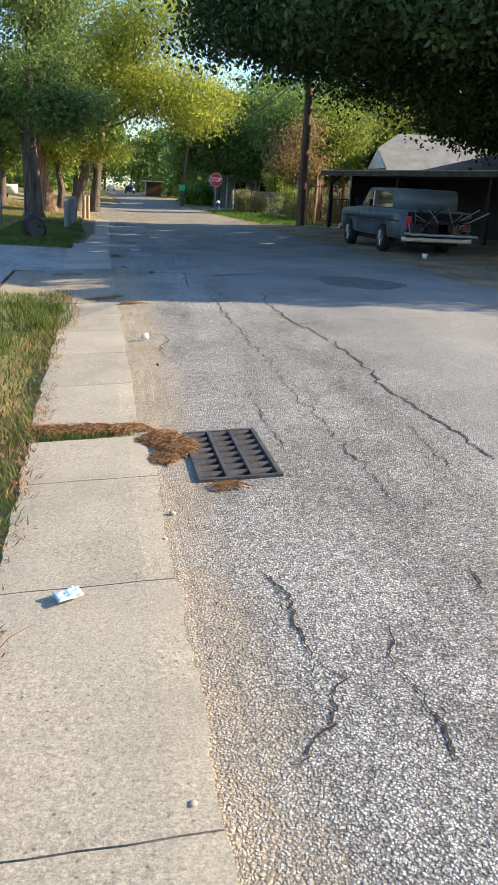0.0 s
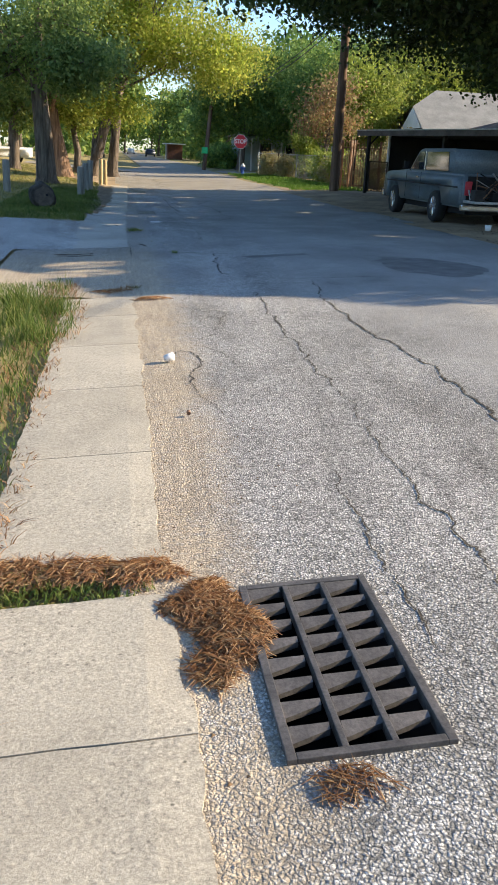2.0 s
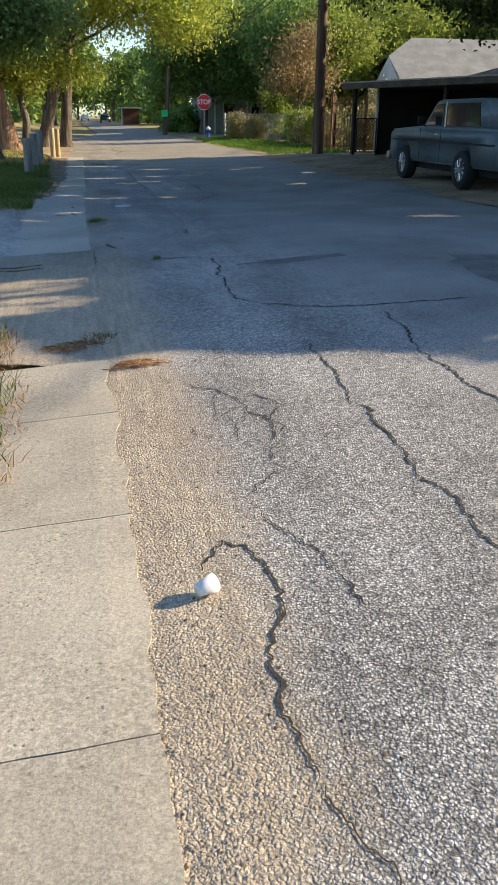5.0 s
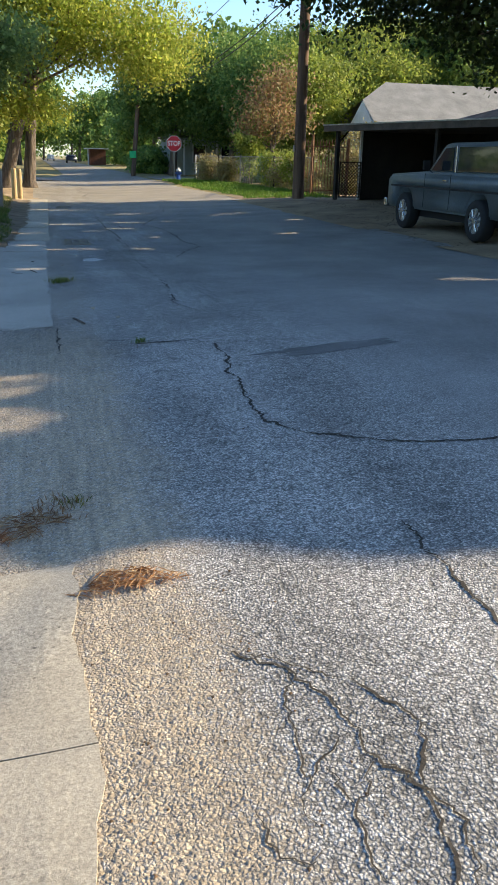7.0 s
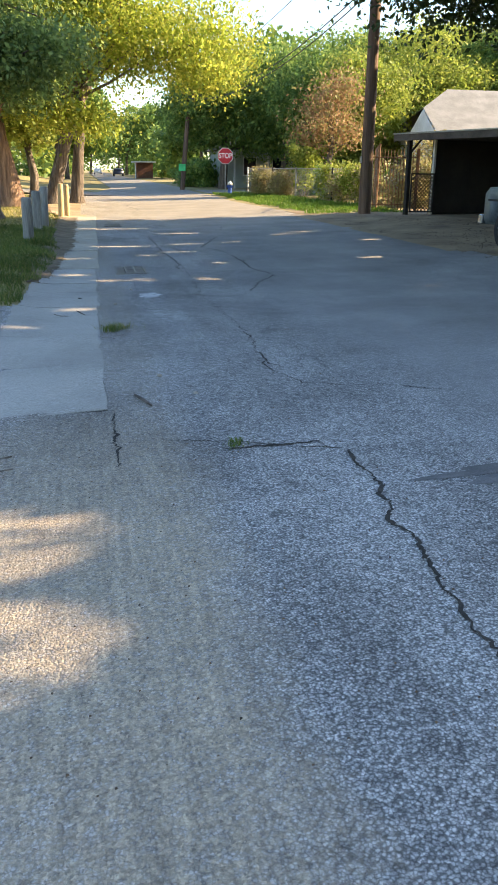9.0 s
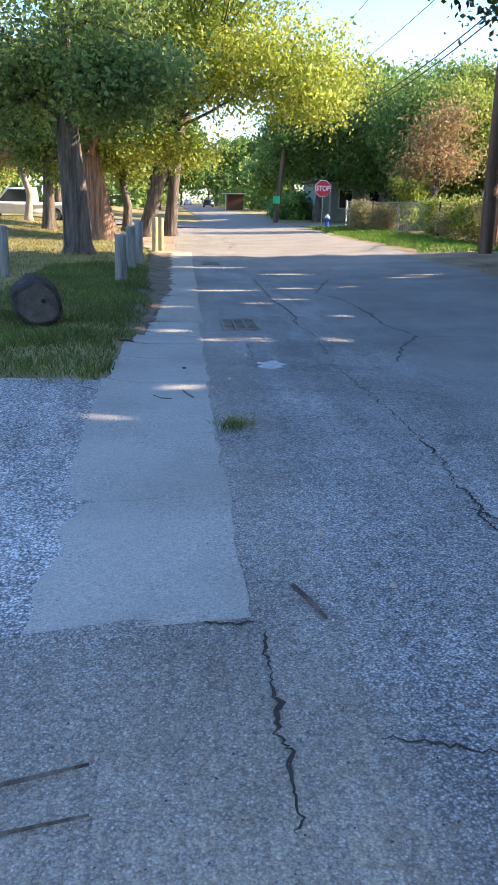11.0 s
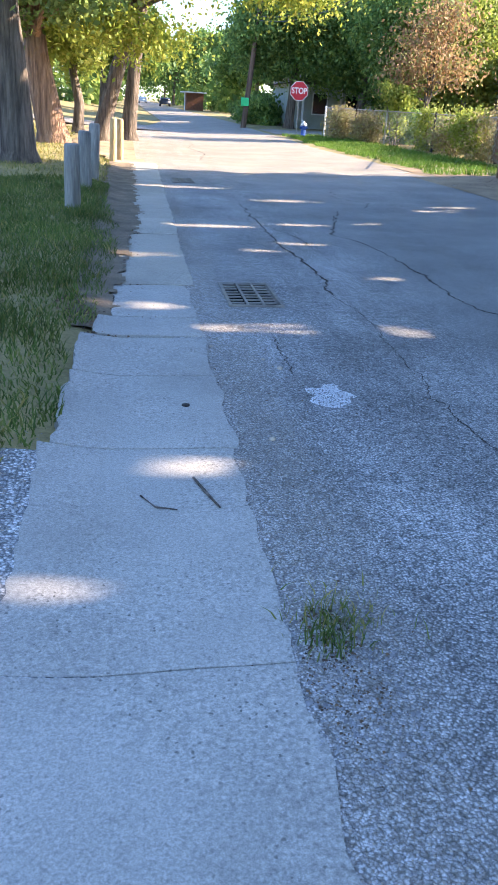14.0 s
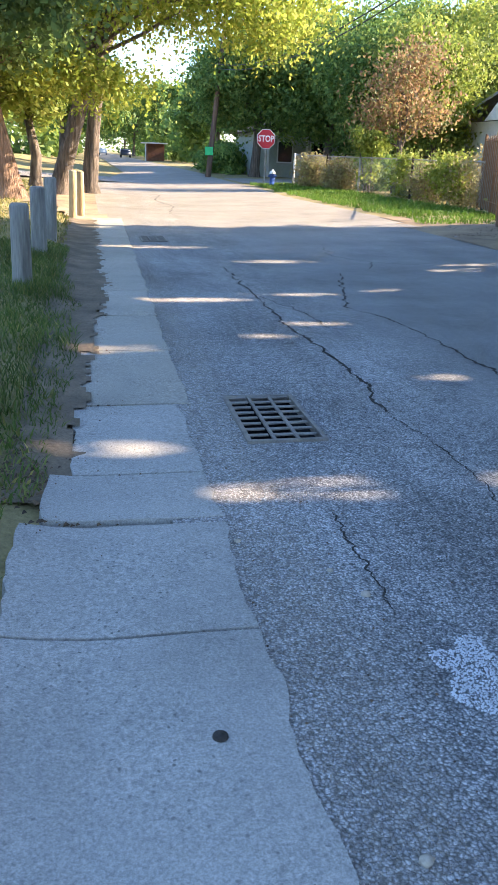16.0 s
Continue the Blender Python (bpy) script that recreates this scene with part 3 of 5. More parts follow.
tagged(sheet_mesh("verge_left", steps((-3.2, -0.2, 0.2)), steps((36.5, 60, 0.5)), lambda x, y: ground_z(x, y) + 0.008 + dirt_bump(x, y) * 0.6, DIRT, lambda x, y: road_left(y) - 0.5 - 1.2 * smooth(39, 44, y) + 0.3 * noise.noise((x, y, 0)) < x < road_left(y) + 0.25), "sandy bare verge in the sun", "ground", kind="structure")


# ---- concrete walk along the gutter, slab by slab ----
def slab(y0, y1, x0=-1.09, x1=-0.35, lift=0.012, chip=0.02):
    """A worn slab with uneven edges, following the ground."""
    bm = bmesh.new()
    nx, ny = 6, max(3, round((y1 - y0) / 0.07))
    top, low = {}, {}
    for j in range(ny + 1):
        for i in range(nx + 1):
            u, v = i / nx, j / ny
            x, y = x0 + (x1 - x0) * u, y0 + (y1 - y0) * v
            if i in (0, nx):
                x += chip * (noise.noise((y * 3.1, x * 7, 2.0)) * 1.6 + 0.9 * noise.noise((y * 11.0, x * 7, 6.0)))
            if j in (0, ny):
                y += chip * 0.5 * noise.noise((x * 6, y * 3, 5.0))
            edge = i in (0, nx) or j in (0, ny)
            z = ground_z(x, y) + (lift * 0.85 if i == nx else lift) - (0.004 if edge else 0) + 0.003 * noise.noise((x * 3, y * 3, 8.0))
            top[i, j] = bm.verts.new((x, y, z))
            if edge:
                low[i, j] = bm.verts.new((x + (-0.01 if i == 0 else 0.004 if i == nx else 0), y, z - (0.03 if i == nx else 0.09)))
    for j in range(ny):
        for i in range(nx):
            bm.faces.new((top[i, j], top[i + 1, j], top[i + 1, j + 1], top[i, j + 1]))
    ring = [(i, 0) for i in range(nx)] + [(nx, j) for j in range(ny)] + [(i, ny) for i in range(nx, 0, -1)] + [(0, j) for j in range(ny, 0, -1)]
    for a, b in zip(ring, ring[1:] + ring[:1]):
        bm.faces.new((top[b], top[a], low[a], low[b]))
    return bm


pavement = tagged(new("pavement"), "narrow pale concrete walk of worn slabs", "pavement", kind="structure")
JOINTS = [-2.6, -1.2, 0.1, 1.5, 2.9, 4.17, 4.95]
for a, b in zip(JOINTS, JOINTS[1:]):
    part("slab", slab(a + 0.004, b - 0.004), CONCRETE, pavement)
for a, b in ((5.2, 6.45), (6.45, 7.75), (7.75, 9.05), (9.05, 10.3), (10.3, 11.35)):
    part("slab", slab(a + 0.003, b - 0.003, -1.1, -0.38), CONCRETE, pavement)
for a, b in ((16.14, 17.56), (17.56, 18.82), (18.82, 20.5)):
    part("slab", slab(a + 0.004, b - 0.004, -1.3, -0.36, 0.010, 0.02), GREY_CONCRETE, pavement)
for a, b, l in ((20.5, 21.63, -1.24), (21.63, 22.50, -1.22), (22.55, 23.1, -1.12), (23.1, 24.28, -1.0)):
    part("slab", slab(a + 0.010, b - 0.008, l, -0.34, 0.012, 0.022), GREY_CONCRETE, pavement)
y = 24.3
while y < 38:
    part("slab", slab(y + 0.008, y + 1.5 - 0.008, -0.98 + 0.2 * smooth(24.5, 27, y), -0.27 + 0.012 * (y - 24), 0.016 if y > 26 else 0.012), CONCRETE, pavement)
    y += 1.5

# driveway: pale gravel apron running off to the side
tagged(sheet_mesh("driveway", steps((-14, -1.0, 0.3)), steps((12.6, 20.9, 0.25)), lambda x, y: ground_z(x, y) + 0.004 + 0.6 * dirt_bump(x, y), GRAVEL,
       lambda x, y: (12.9 - 0.35 * (x + 1) * 0.3 if x < -2.1 else 16.15) + 0.3 * noise.noise((x, y, 0)) < y < 20.45 + 0.02 * x + 0.15 * noise.noise((x * 2, y * 2, 0))), "pale worn gravel driveway meeting the street", "driveway", kind="structure")


# ---- cracks ----
def crack(points, width=0.016, seed=0.0, lift=0.004):
    """A ragged crack through a few corner points, wandering between them."""
    bm = bmesh.new()
    path = []
    for (x0, y0), (x1, y1) in zip(points, points[1:]):
        d = math.hypot(x1 - x0, y1 - y0)
        n = max(2, int(d / 0.018))
        for i in range(n):
            t = i / n
            k = 0.10 * min(1, d) * math.sin(math.pi * t)
            path.append((x0 + (x1 - x0) * t + k * noise.noise((x0 * 3 + t * 5 * d, y0, seed)) + 0.025 * noise.noise((t * 37 * d + x0, y0 * 7, seed)),
                         y0 + (y1 - y0) * t + k * noise.noise((y0 * 3 + t * 5 * d, x0, seed + 5)) + 0.025 * noise.noise((t * 37 * d + y0, x0 * 7, seed))))
    path.append(points[-1])
    last = None
    for i, (x, y) in enumerate(path):
        x2, y2 = path[min(i + 1, len(path) - 1)]
        x1, y1 = path[max(i - 1, 0)]
        l = math.hypot(x2 - x1, y2 - y1) or 1
        nx, ny = -(y2 - y1) / l, (x2 - x1) / l
        ends = min(1, i / 4, (len(path) - 1 - i) / 4)
        wide = 0.12 + ends * max(0.15, 0.8 + 0.9 * noise.noise((x * 6, y * 6, seed + 2)))
        pair = []
        for s in (1, -1):
            w = width * 0.24 * wide * (1 + 0.9 * noise.noise((x * 55, y * 55, seed + 11 * s)))
            pair.append(bm.verts.new((x + nx * s * w, y + ny * s * w, ground_z(x, y) + lift)))
        if last:
            bm.faces.new((last[0], last[1], pair[1], pair[0]))
        last = pair
    bmesh.ops.recalc_face_normals(bm, faces=bm.faces[:])
    return bm


def crack_line(points, width):
    part("crack", crack(points, width, 3.7 * len(road.children)), CRACK, road)


crack_line([(0.96, 11.3), (0.95, 10.76), (0.9, 9.32), (0.89, 8.63), (0.87, 8.0), (0.88, 7.4)], 0.026)
crack_line([(0.88, 7.4), (0.85, 6.4), (0.83, 5.86), (0.85, 4.95), (0.84, 3.81), (0.83, 3.44)], 0.018)
crack_line([(1.74, 11.84), (1.58, 10.57), (1.57, 9.57), (1.58, 9.06), (1.66, 8.24)], 0.034)
crack_line([(1.66, 8.24), (1.67, 6.88), (1.57, 5.79), (1.6, 4.88), (1.62, 4.0)], 0.034)
crack_line([(0.51, 5.98), (0.49, 5.39), (0.47, 4.9), (0.47, 4.4)], 0.014)
crack_line([(1.38, 4.76), (1.32, 4.19), (1.29, 3.87)], 0.018)
crack_line([(0.88, 2.77), (0.83, 2.5)], 0.016)
crack_line([(-0.01, 2.92), (0.08, 2.67), (0.06, 2.41), (0.07, 2.2)], 0.018)
crack_line([(0.07, 2.2), (0.13, 2.08), (0.03, 1.86), (-0.11, 1.69)], 0.016)
crack_line([(0.04, 2.8), (0.03, 2.6), (0.06, 2.41)], 0.01)
crack_line([(0.07, 2.2), (0.02, 2.05), (0.0, 1.95)], 0.009)
crack_line([(0.4, 2.38), (0.31, 2.15), (0.34, 1.97), (0.35, 1.84), (0.34, 1.6)], 0.015)
crack_line([(-0.17, 8.53), (-0.06, 8.72), (0.02, 8.65), (0.09, 8.35), (-0.04, 7.98), (-0.06, 7.74), (-0.03, 7.49)], 0.024)
crack_line([(0.11, 9.06), (0.13, 8.87), (0.28, 8.52), (0.33, 8.14)], 0.014)
crack_line([(0.09, 8.35), (0.06, 8.2), (0.0, 8.1)], 0.012)
crack_line([(-0.03, 7.49), (0.06, 7.2), (0.12, 6.9)], 0.01)
crack_line([(0.32, 10.07), (0.45, 9.79), (0.3, 9.45), (0.31, 9.29)], 0.013)
crack_line([(0.1, 10.6), (0.27, 10.46), (0.38, 10.37)], 0.014)
crack_line([(0.31, 9.29), (0.18, 9.15), (0.11, 9.06)], 0.012)
crack_line([(0.06, 10.62), (0.23, 10.46), (0.3, 10.26), (0.32, 10.05), (0.39, 9.92), (0.39, 9.76), (0.35, 9.6)], 0.018)
crack_line([(0.38, 10.37), (0.48, 10.19), (0.49, 10.09), (0.41, 9.9)], 0.016)
crack_line([(0.23, 10.46), (0.17, 10.34), (0.17, 10.21), (0.13, 9.98), (0.1, 9.94), (0.13, 9.8)], 0.013)
crack_line([(0.32, 10.05), (0.28, 9.94), (0.22, 9.88), (0.22, 9.65)], 0.013)
crack_line([(0.0, 9.95), (-0.01, 9.84), (0.06, 9.76), (0.13, 9.8)], 0.013)
crack_line([(0.19, 10.05), (0.21, 9.96), (0.22, 9.88)], 0.01)
crack_line([(0.13, 9.98), (0.19, 10.05), (0.3, 10.15)], 0.009)
crack_line([(-0.05, 15.34), (0.45, 15.12), (0.89, 14.86)], 0.018)
crack_line([(0.89, 14.86), (0.81, 13.56), (0.76, 12.77), (0.92, 12.5), (1.17, 12.31), (1.45, 12.13), (1.82, 12.05), (2.5, 11.95)], 0.036)
crack_line([(0.24, 15.1), (0.5, 15.06), (0.79, 15.03)], 0.05)
crack_line([(1.0, 18.75), (0.94, 17.68), (0.88, 16.84), (1.02, 16.27), (1.29, 16.09)], 0.028)
crack_line([(0.85, 17.1), (0.98, 16.84)], 0.03)
crack_line([(1.29, 16.09), (1.6, 15.95), (1.9, 15.7)], 0.016)
crack_line([(2.56, 30.33), (2.1, 28.6), (1.84, 27.74), (2.14, 26.66), (2.2, 25.69), (2.16, 24.5)], 0.045)
crack_line([(2.16, 24.5), (2.14, 23.95), (2.31, 22.97), (1.9, 22.2), (1.62, 21.33)], 0.036)
crack_line([(2.31, 22.97), (2.7, 22.9), (3.2, 22.7)], 0.022)
crack_line([(1.01, 30.91), (0.99, 28.5), (0.97, 26.47), (1.06, 25.2), (0.98, 23.96)], 0.05)
crack_line([(0.98, 23.96), (1.06, 23.18), (1.02, 22.3), (0.96, 20.6), (1.0, 19.2), (1.0, 18.75)], 0.016)
crack_line([(0.99, 28.5), (1.3, 27.4), (1.35, 26.6)], 0.03)
crack_line([(0.19, 22.54), (0.18, 22.19), (0.17, 21.77), (0.16, 21.65)], 0.016)
crack_line([(-0.32, 16.04), (-0.34, 15.5), (-0.35, 14.98)], 0.03)
crack_line([(-1.35, 16.3), (-0.8, 16.18), (-0.33, 16.1)], 0.03)
crack_line([(1.2, 41.0), (1.6, 44.0), (1.3, 47.0), (1.7, 50.0)], 0.05)
crack_line([(3.2, 33.5), (3.0, 32.2), (3.4, 31.4), (3.1, 30.6)], 0.03)
crack_line([(3.4, 31.4), (3.9, 31.0), (4.4, 31.2)], 0.024)


def patch_mesh(cx, cy, rx, ry, seed, lift, ragged=0.35):
    bm = bmesh.new()
    n = 40
    c = bm.verts.new((cx, cy, ground_z(cx, cy) + lift))
    ring = []
    for i in range(n):
        t = 2 * math.pi * i / n
        k = 1 + ragged * noise.noise((math.cos(t) * 1.6, math.sin(t) * 1.6, seed)) + 0.5 * ragged * noise.noise((math.cos(t) * 6, math.sin(t) * 6, seed))
        x, y = cx + rx * k * math.cos(t), cy + ry * k * math.sin(t)
        ring.append(bm.verts.new((x, y, ground_z(x, y) + lift)))
    for i in range(n):
        bm.faces.new((c, ring[i], ring[(i + 1) % n]))
    return bm


part("tar_patch", patch_mesh(3.6, 12.9, 0.75, 0.9, 5.0, 0.003, 0.3), TAR, road, "dark tar patch")
part("tar_patch", patch_mesh(1.75, 14.3, 0.62, 0.11, 6.0, 0.003, 0.6), TAR, road, "dark tar patch")


# ---- drain grates ----
def grate(x0, x1, y0, y1, group):
    """An iron drain grate: frame, three columns and eight rows of openings with sloping webs over a pit painted near
    black.
    """
    cx, cy = (x0 + x1) / 2, (y0 + y1) / 2
    w, l = x1 - x0, y1 - y0
    dzx = (ground_z(x1, cy) - ground_z(x0, cy)) / w
    t = thing("drain_grate", "cast iron storm drain grate set in the street", "drain grate", cx, cy, ground_z(cx, cy) + 0.006, group=group)
    t.rotation_euler = (0, -math.atan(dzx), 0)
    hw, hl, b = w / 2, l / 2, 0.028
    far = y0 > 20
    fr = bmesh.new()
    for a in ((-hw, -hw + b, -hl, hl), (hw - b, hw, -hl, hl), (-hw + b, hw - b, -hl, -hl + b), (-hw + b, hw - b, hl - b, hl)):
        box(fr, *a, -0.04, 0.012, 0.003)
    part("frame", fr, IRON_WORN if far else IRON, t)
    cols, rows = 3, 8
    cw, rl = (w - 2 * b) / cols, (l - 2 * b) / rows
    for i in range(1, cols):
        x = -hw + b + cw * i
        part("rib", boxed(x - 0.010, x + 0.010, -hl + b, hl - b, -0.006 if far else -0.03, 0.010, bevel=0.003), IRON_WORN if far else IRON, t)
    for j in range(rows):
        y = -hl + b + rl * j
        bm = bmesh.new()
        for i in range(cols):
            xa = -hw + b + cw * i + (0.012 if i else 0)
            xb = xa + cw - 0.022
            # web: a flat bar at the far side, falling away on a slant towards a wedge-shaped opening
            q = [(xa, y + rl), (xb, y + rl), (xb, y + rl * 0.80), (xa, y + rl * (0.70 if far else 0.46))]
            hi = [bm.verts.new((px, py, pz)) for (px, py), pz in zip(q, (0.007, 0.007, 0.004 if far else 0.0, 0.004 if far else -0.006))]
            lo = [bm.verts.new((px, py, -0.004 - (0 if far else 0.018))) for px, py in q]
            bm.faces.new(hi)
            for k in range(4):
                bm.faces.new((hi[k], lo[k], lo[(k + 1) % 4], hi[(k + 1) % 4]))
        bmesh.ops.recalc_face_normals(bm, faces=bm.faces[:])
        part("cross_bar", bm, IRON_WORN if far else IRON, t)
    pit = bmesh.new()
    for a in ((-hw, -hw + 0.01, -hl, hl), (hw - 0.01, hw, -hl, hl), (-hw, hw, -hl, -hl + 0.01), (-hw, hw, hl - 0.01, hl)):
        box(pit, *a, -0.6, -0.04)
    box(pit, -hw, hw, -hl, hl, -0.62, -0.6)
    part("pit", pit, PIT_SHADE, t, "drain pit coloured near black for its depth shade")
    return t


cut_road(road, [(a + 0.01, b - 0.01, c + 0.01, d - 0.01) for a, b, c, d in GRATES])
cut_road(bpy.data.objects["ground"], GRATES, 0.02)
for n, gr in enumerate(GRATES):
    grate(*gr, "drain grates along the gutter")


# ---- grass ----
def scatter(rng, n, x0, x1, y0, y1, keep):
    p = np.stack([rng.uniform(x0, x1, n), rng.uniform(y0, y1, n)], 1)
    p = np.array([q for q in p if keep(q[0], q[1])])
    return np.column_stack([p, [ground_z(a, b) - 0.005 for a, b in p]])


def grass(name, label, n, region, keep, h, width, lean, mat, seed):
    r = np.random.default_rng(seed)
    roots = scatter(r, n, *region, keep)
    hs = h * r.uniform(0.4, 1.3, len(roots)) * np.array([0.75 + 0.7 * max(-0.6, noise.noise((a * 1.1, b * 1.1, 7.0))) for a, b, _ in roots])
    return tagged(blades_mesh(name, roots, hs, width, lean, mat, seed), label, "grass", kind="stuff")


def near_edge(x, y):
    return -1.05 - 0.1 * noise.noise((y * 1.2, 0.0, 3.0)) - 0.06 * noise.noise((y * 5, 0.0, 1.0)) + (0.18 * smooth(9, 10, y) * smooth(11.6, 10.6, y))


grass("lawn_near", "sunlit green grass beside the concrete walk", 42000, (-5.0, -0.8, -1.0, 12.6), lambda x, y: x < near_edge(x, y) - 0.05, 0.11, 0.0045, 0.8, GRASS, 11)
grass("dry_grass_edge", "dead straw along the edge of the lawn", 9000, (-1.6, -0.85, -0.5, 12.4), lambda x, y: near_edge(x, y) - 0.35 < x < near_edge(x, y) + 0.05 and noise.noise((x * 2, y * 2, 0)) > -0.25, 0.07, 0.004, 1.6, STRAW, 12)
grass("grass_band", "green and dead grass grown into a joint of the walk", 1300, (-1.15, -0.42, 4.93, 5.24), lambda x, y: abs(y - 5.08) < 0.13 + 0.05 * noise.noise((x * 6, 0, 0)), 0.05, 0.003, 1.0, GRASS, 13)
grass("dry_band", "brown dead grass in a joint of the walk", 2600, (-1.1, -0.4, 4.95, 5.36), lambda x, y: abs(y - 5.2 - 0.05 * noise.noise((x * 5, 0, 0))) < 0.12, 0.05, 0.003, 1.6, STRAW, 14)
grass("lawn_far", "lawn under the trees, green with golden sun-toned blades", 80000, (-14, -0.9, 20.2, 58), lambda x, y: x < (-1.38 + 0.35 * smooth(22, 24.5, y) - 0.2 * smooth(28, 30, y) - 1.6 * smooth(38, 44, y)) + 0.12 * noise.noise((y * 1.5, 0, 0)) and (x > -7 or y > 30), 0.09, 0.007, 0.9, LAWN_GRASS, 15)
grass("green_grass_edge", "green grass at the edge of the gravel drive", 34000, (-3.4, -0.9, 20.4, 33), lambda x, y: x < (-1.27 + 0.25 * smooth(22, 24.5, y) - 0.16 * smooth(28, 30, y)) + 0.12 * noise.noise((y * 1.5, 0, 0)), 0.10, 0.005, 0.9, GRASS, 16)
grass("verge_grass_right", "bright green grass strip in front of the fence", 26000, (6.2, 12.0, 37.6, 60), lambda x, y: road_right(y) + 0.3 + 0.3 * noise.noise((y * .8, 0, 0)) < x < road_right(y) + 3.6, 0.16, 0.012, 0.9, GREEN_GRASS, 17)


LITTER = surface("leaf_litter", (0.10, 0.075, 0.045), (0.24, 0.18, 0.115), 2.5, 45, 0.95, 0.7, 0.02)
litter = sheet_mesh("verge_litter", steps((-1.6, -0.5, 0.035)), steps((22.8, 38.6, 0.07)), lambda x, y: ground_z(x, y) + 0.021 - 0.05 * smooth(-1.15, -1.45, x) - 0.05 * smooth(23.6, 22.8, y) + 0.6 * dirt_bump(x, y), LITTER,
                    lambda x, y: x > -1.32 and x < -0.9 - 0.12 * smooth(25, 23, y) + 0.20 * smooth(25, 29, y) + 0.14 * noise.noise((y * 1.1, 0, 4)) + 0.09 * noise.noise((x * 9, y * 5, 0)) + 0.05 * noise.noise((x * 30, y * 20, 0)))
tagged(litter, "bare earth and dead leaves between lawn and walk", "ground", kind="structure")


def needle_heap(name, label, cx, cy, rx, ry, n, h, seed):
    r = np.random.default_rng(seed)
    bm = bmesh.new()
    for _ in range(n):
        a, q = r.uniform(0, 2 * math.pi), math.sqrt(r.uniform(0, 1))
        q *= 0.8 + 0.75 * noise.noise((math.cos(a) * 1.4, math.sin(a) * 1.4, seed * 1.7))
        x, y = cx + rx * q * math.cos(a), cy + ry * q * math.sin(a)
        z = ground_z(x, y) + 0.008 + h * (1 - q * q) * r.uniform(0.1, 1)
        d = r.uniform(0, math.pi)
        l = r.uniform(0.012, 0.055)
        dx, dy, dz = l * math.cos(d), l * math.sin(d), r.uniform(-0.008, 0.012)
        w = 0.0009
        vs = [bm.verts.new(p) for p in ((x - dx - dy * 0.04, y - dy, z - dz), (x - dx + w * 2, y - dy + w * 2, z - dz), (x + dx, y + dy, z + dz), (x, y, z + 0.006))]
        bm.faces.new((vs[0], vs[1], vs[3]))
        bm.faces.new((vs[1], vs[2], vs[3]))
    ob = link_mesh(name, bm, STRAW)
    return tagged(ob, label, "dead grass", kind="stuff")


needle_heap("dead_grass_heap", "heap of brown dead grass washed against the drain grate", -0.27, 4.86, 0.16, 0.17, 1500, 0.03, 21)
needle_heap("dead_grass_heap", "brown dead grass hanging over the drain grate", -0.17, 4.66, 0.15, 0.19, 1700, 0.035, 26)
needle_heap("dead_grass_heap", "thin brown dead grass beside the slab", -0.26, 4.47, 0.09, 0.14, 420, 0.016, 27)
needle_heap("dead_grass_heap", "scattered brown dead grass below the grate", 0.02, 3.92, 0.12, 0.07, 150, 0.012, 22)
needle_heap("dead_grass_heap", "brown dead grass at the end of the slab", -0.2, 11.15, 0.20, 0.10, 260, 0.02, 23)
needle_heap("dead_grass_heap", "brown dead grass in the driveway mouth", -0.62, 11.75, 0.24, 0.14, 240, 0.02, 24)


for hx, hy, hr in ((-0.98, 5.2, 0.2), (-0.72, 5.17, 0.2), (-0.48, 5.12, 0.18)):
    needle_heap("dead_grass_heap", "brown dead grass lying in a joint of the walk", hx, hy, hr, 0.11, 650, 0.03, 60 + round(hx * 50))


def tuft(label, cx, cy, r0, n, h, mat, seed):
    r = np.random.default_rng(seed)
    p = np.stack([cx + r.normal(0, r0, n), cy + r.normal(0, r0, n)], 1)
    roots = np.column_stack([p, [ground_z(a, b) - 0.004 for a, b in p]])
    return tagged(blades_mesh("grass_tuft", roots, h * r.uniform(0.5, 1.3, n), 0.0032, 0.9, mat, seed), label, "grass tuft", kind="stuff")


tuft("green weed tuft growing in the gutter", -0.23, 18.92, 0.06, 110, 0.075, GRASS, 31)
tuft("low weed tuft in the gutter", -0.2, 19.05, 0.09, 160, 0.05, LAWN_GRASS, 32)
tuft("dry weed at the end of the slab", -0.45, 11.9, 0.08, 130, 0.04, STRAW, 33)
tuft("small green weed at the end of the slab", -0.36, 11.98, 0.05, 60, 0.035, LAWN_GRASS, 42)
tuft("small weed in a crack of the street", 0.33, 15.15, 0.04, 60, 0.04, GRASS, 34)
for k, (tx, ty) in enumerate(((-1.3, 9.4), (-1.5, 10.2), (-1.22, 10.6), (-1.75, 8.3), (-1.6, 11.2))):
    tuft("tall seeding grass tuft at the lawn edge", tx, ty, 0.12, 260, 0.22, GRASS, 35 + k)


# ---- loose stones, sticks, litter ----
def pebble_mesh(r, seed):
    bm = bmesh.new()
    bmesh.ops.create_icosphere(bm, subdivisions=1, radius=r)
    for v in bm.verts:
        v.co *= 1 + 0.35 * noise.noise(v.co * (1.3 / r) + Vector((seed, 0, 0)))
        v.co.z *= 0.6
    return bm


def gravel_stuff(name, label, n, region, keep, sizes, mat, seed):
    """Loose grit: small uneven stones in one mesh."""
    r = np.random.default_rng(seed)
    roots = scatter(r, n, *region, keep)
    m = len(roots)
    s = r.uniform(*sizes, m)
    base = np.array([(1, 0, 0), (-0.4, 0.9, 0), (-0.5, -0.8, 0), (0.1, 0.05, 0.75)], float)
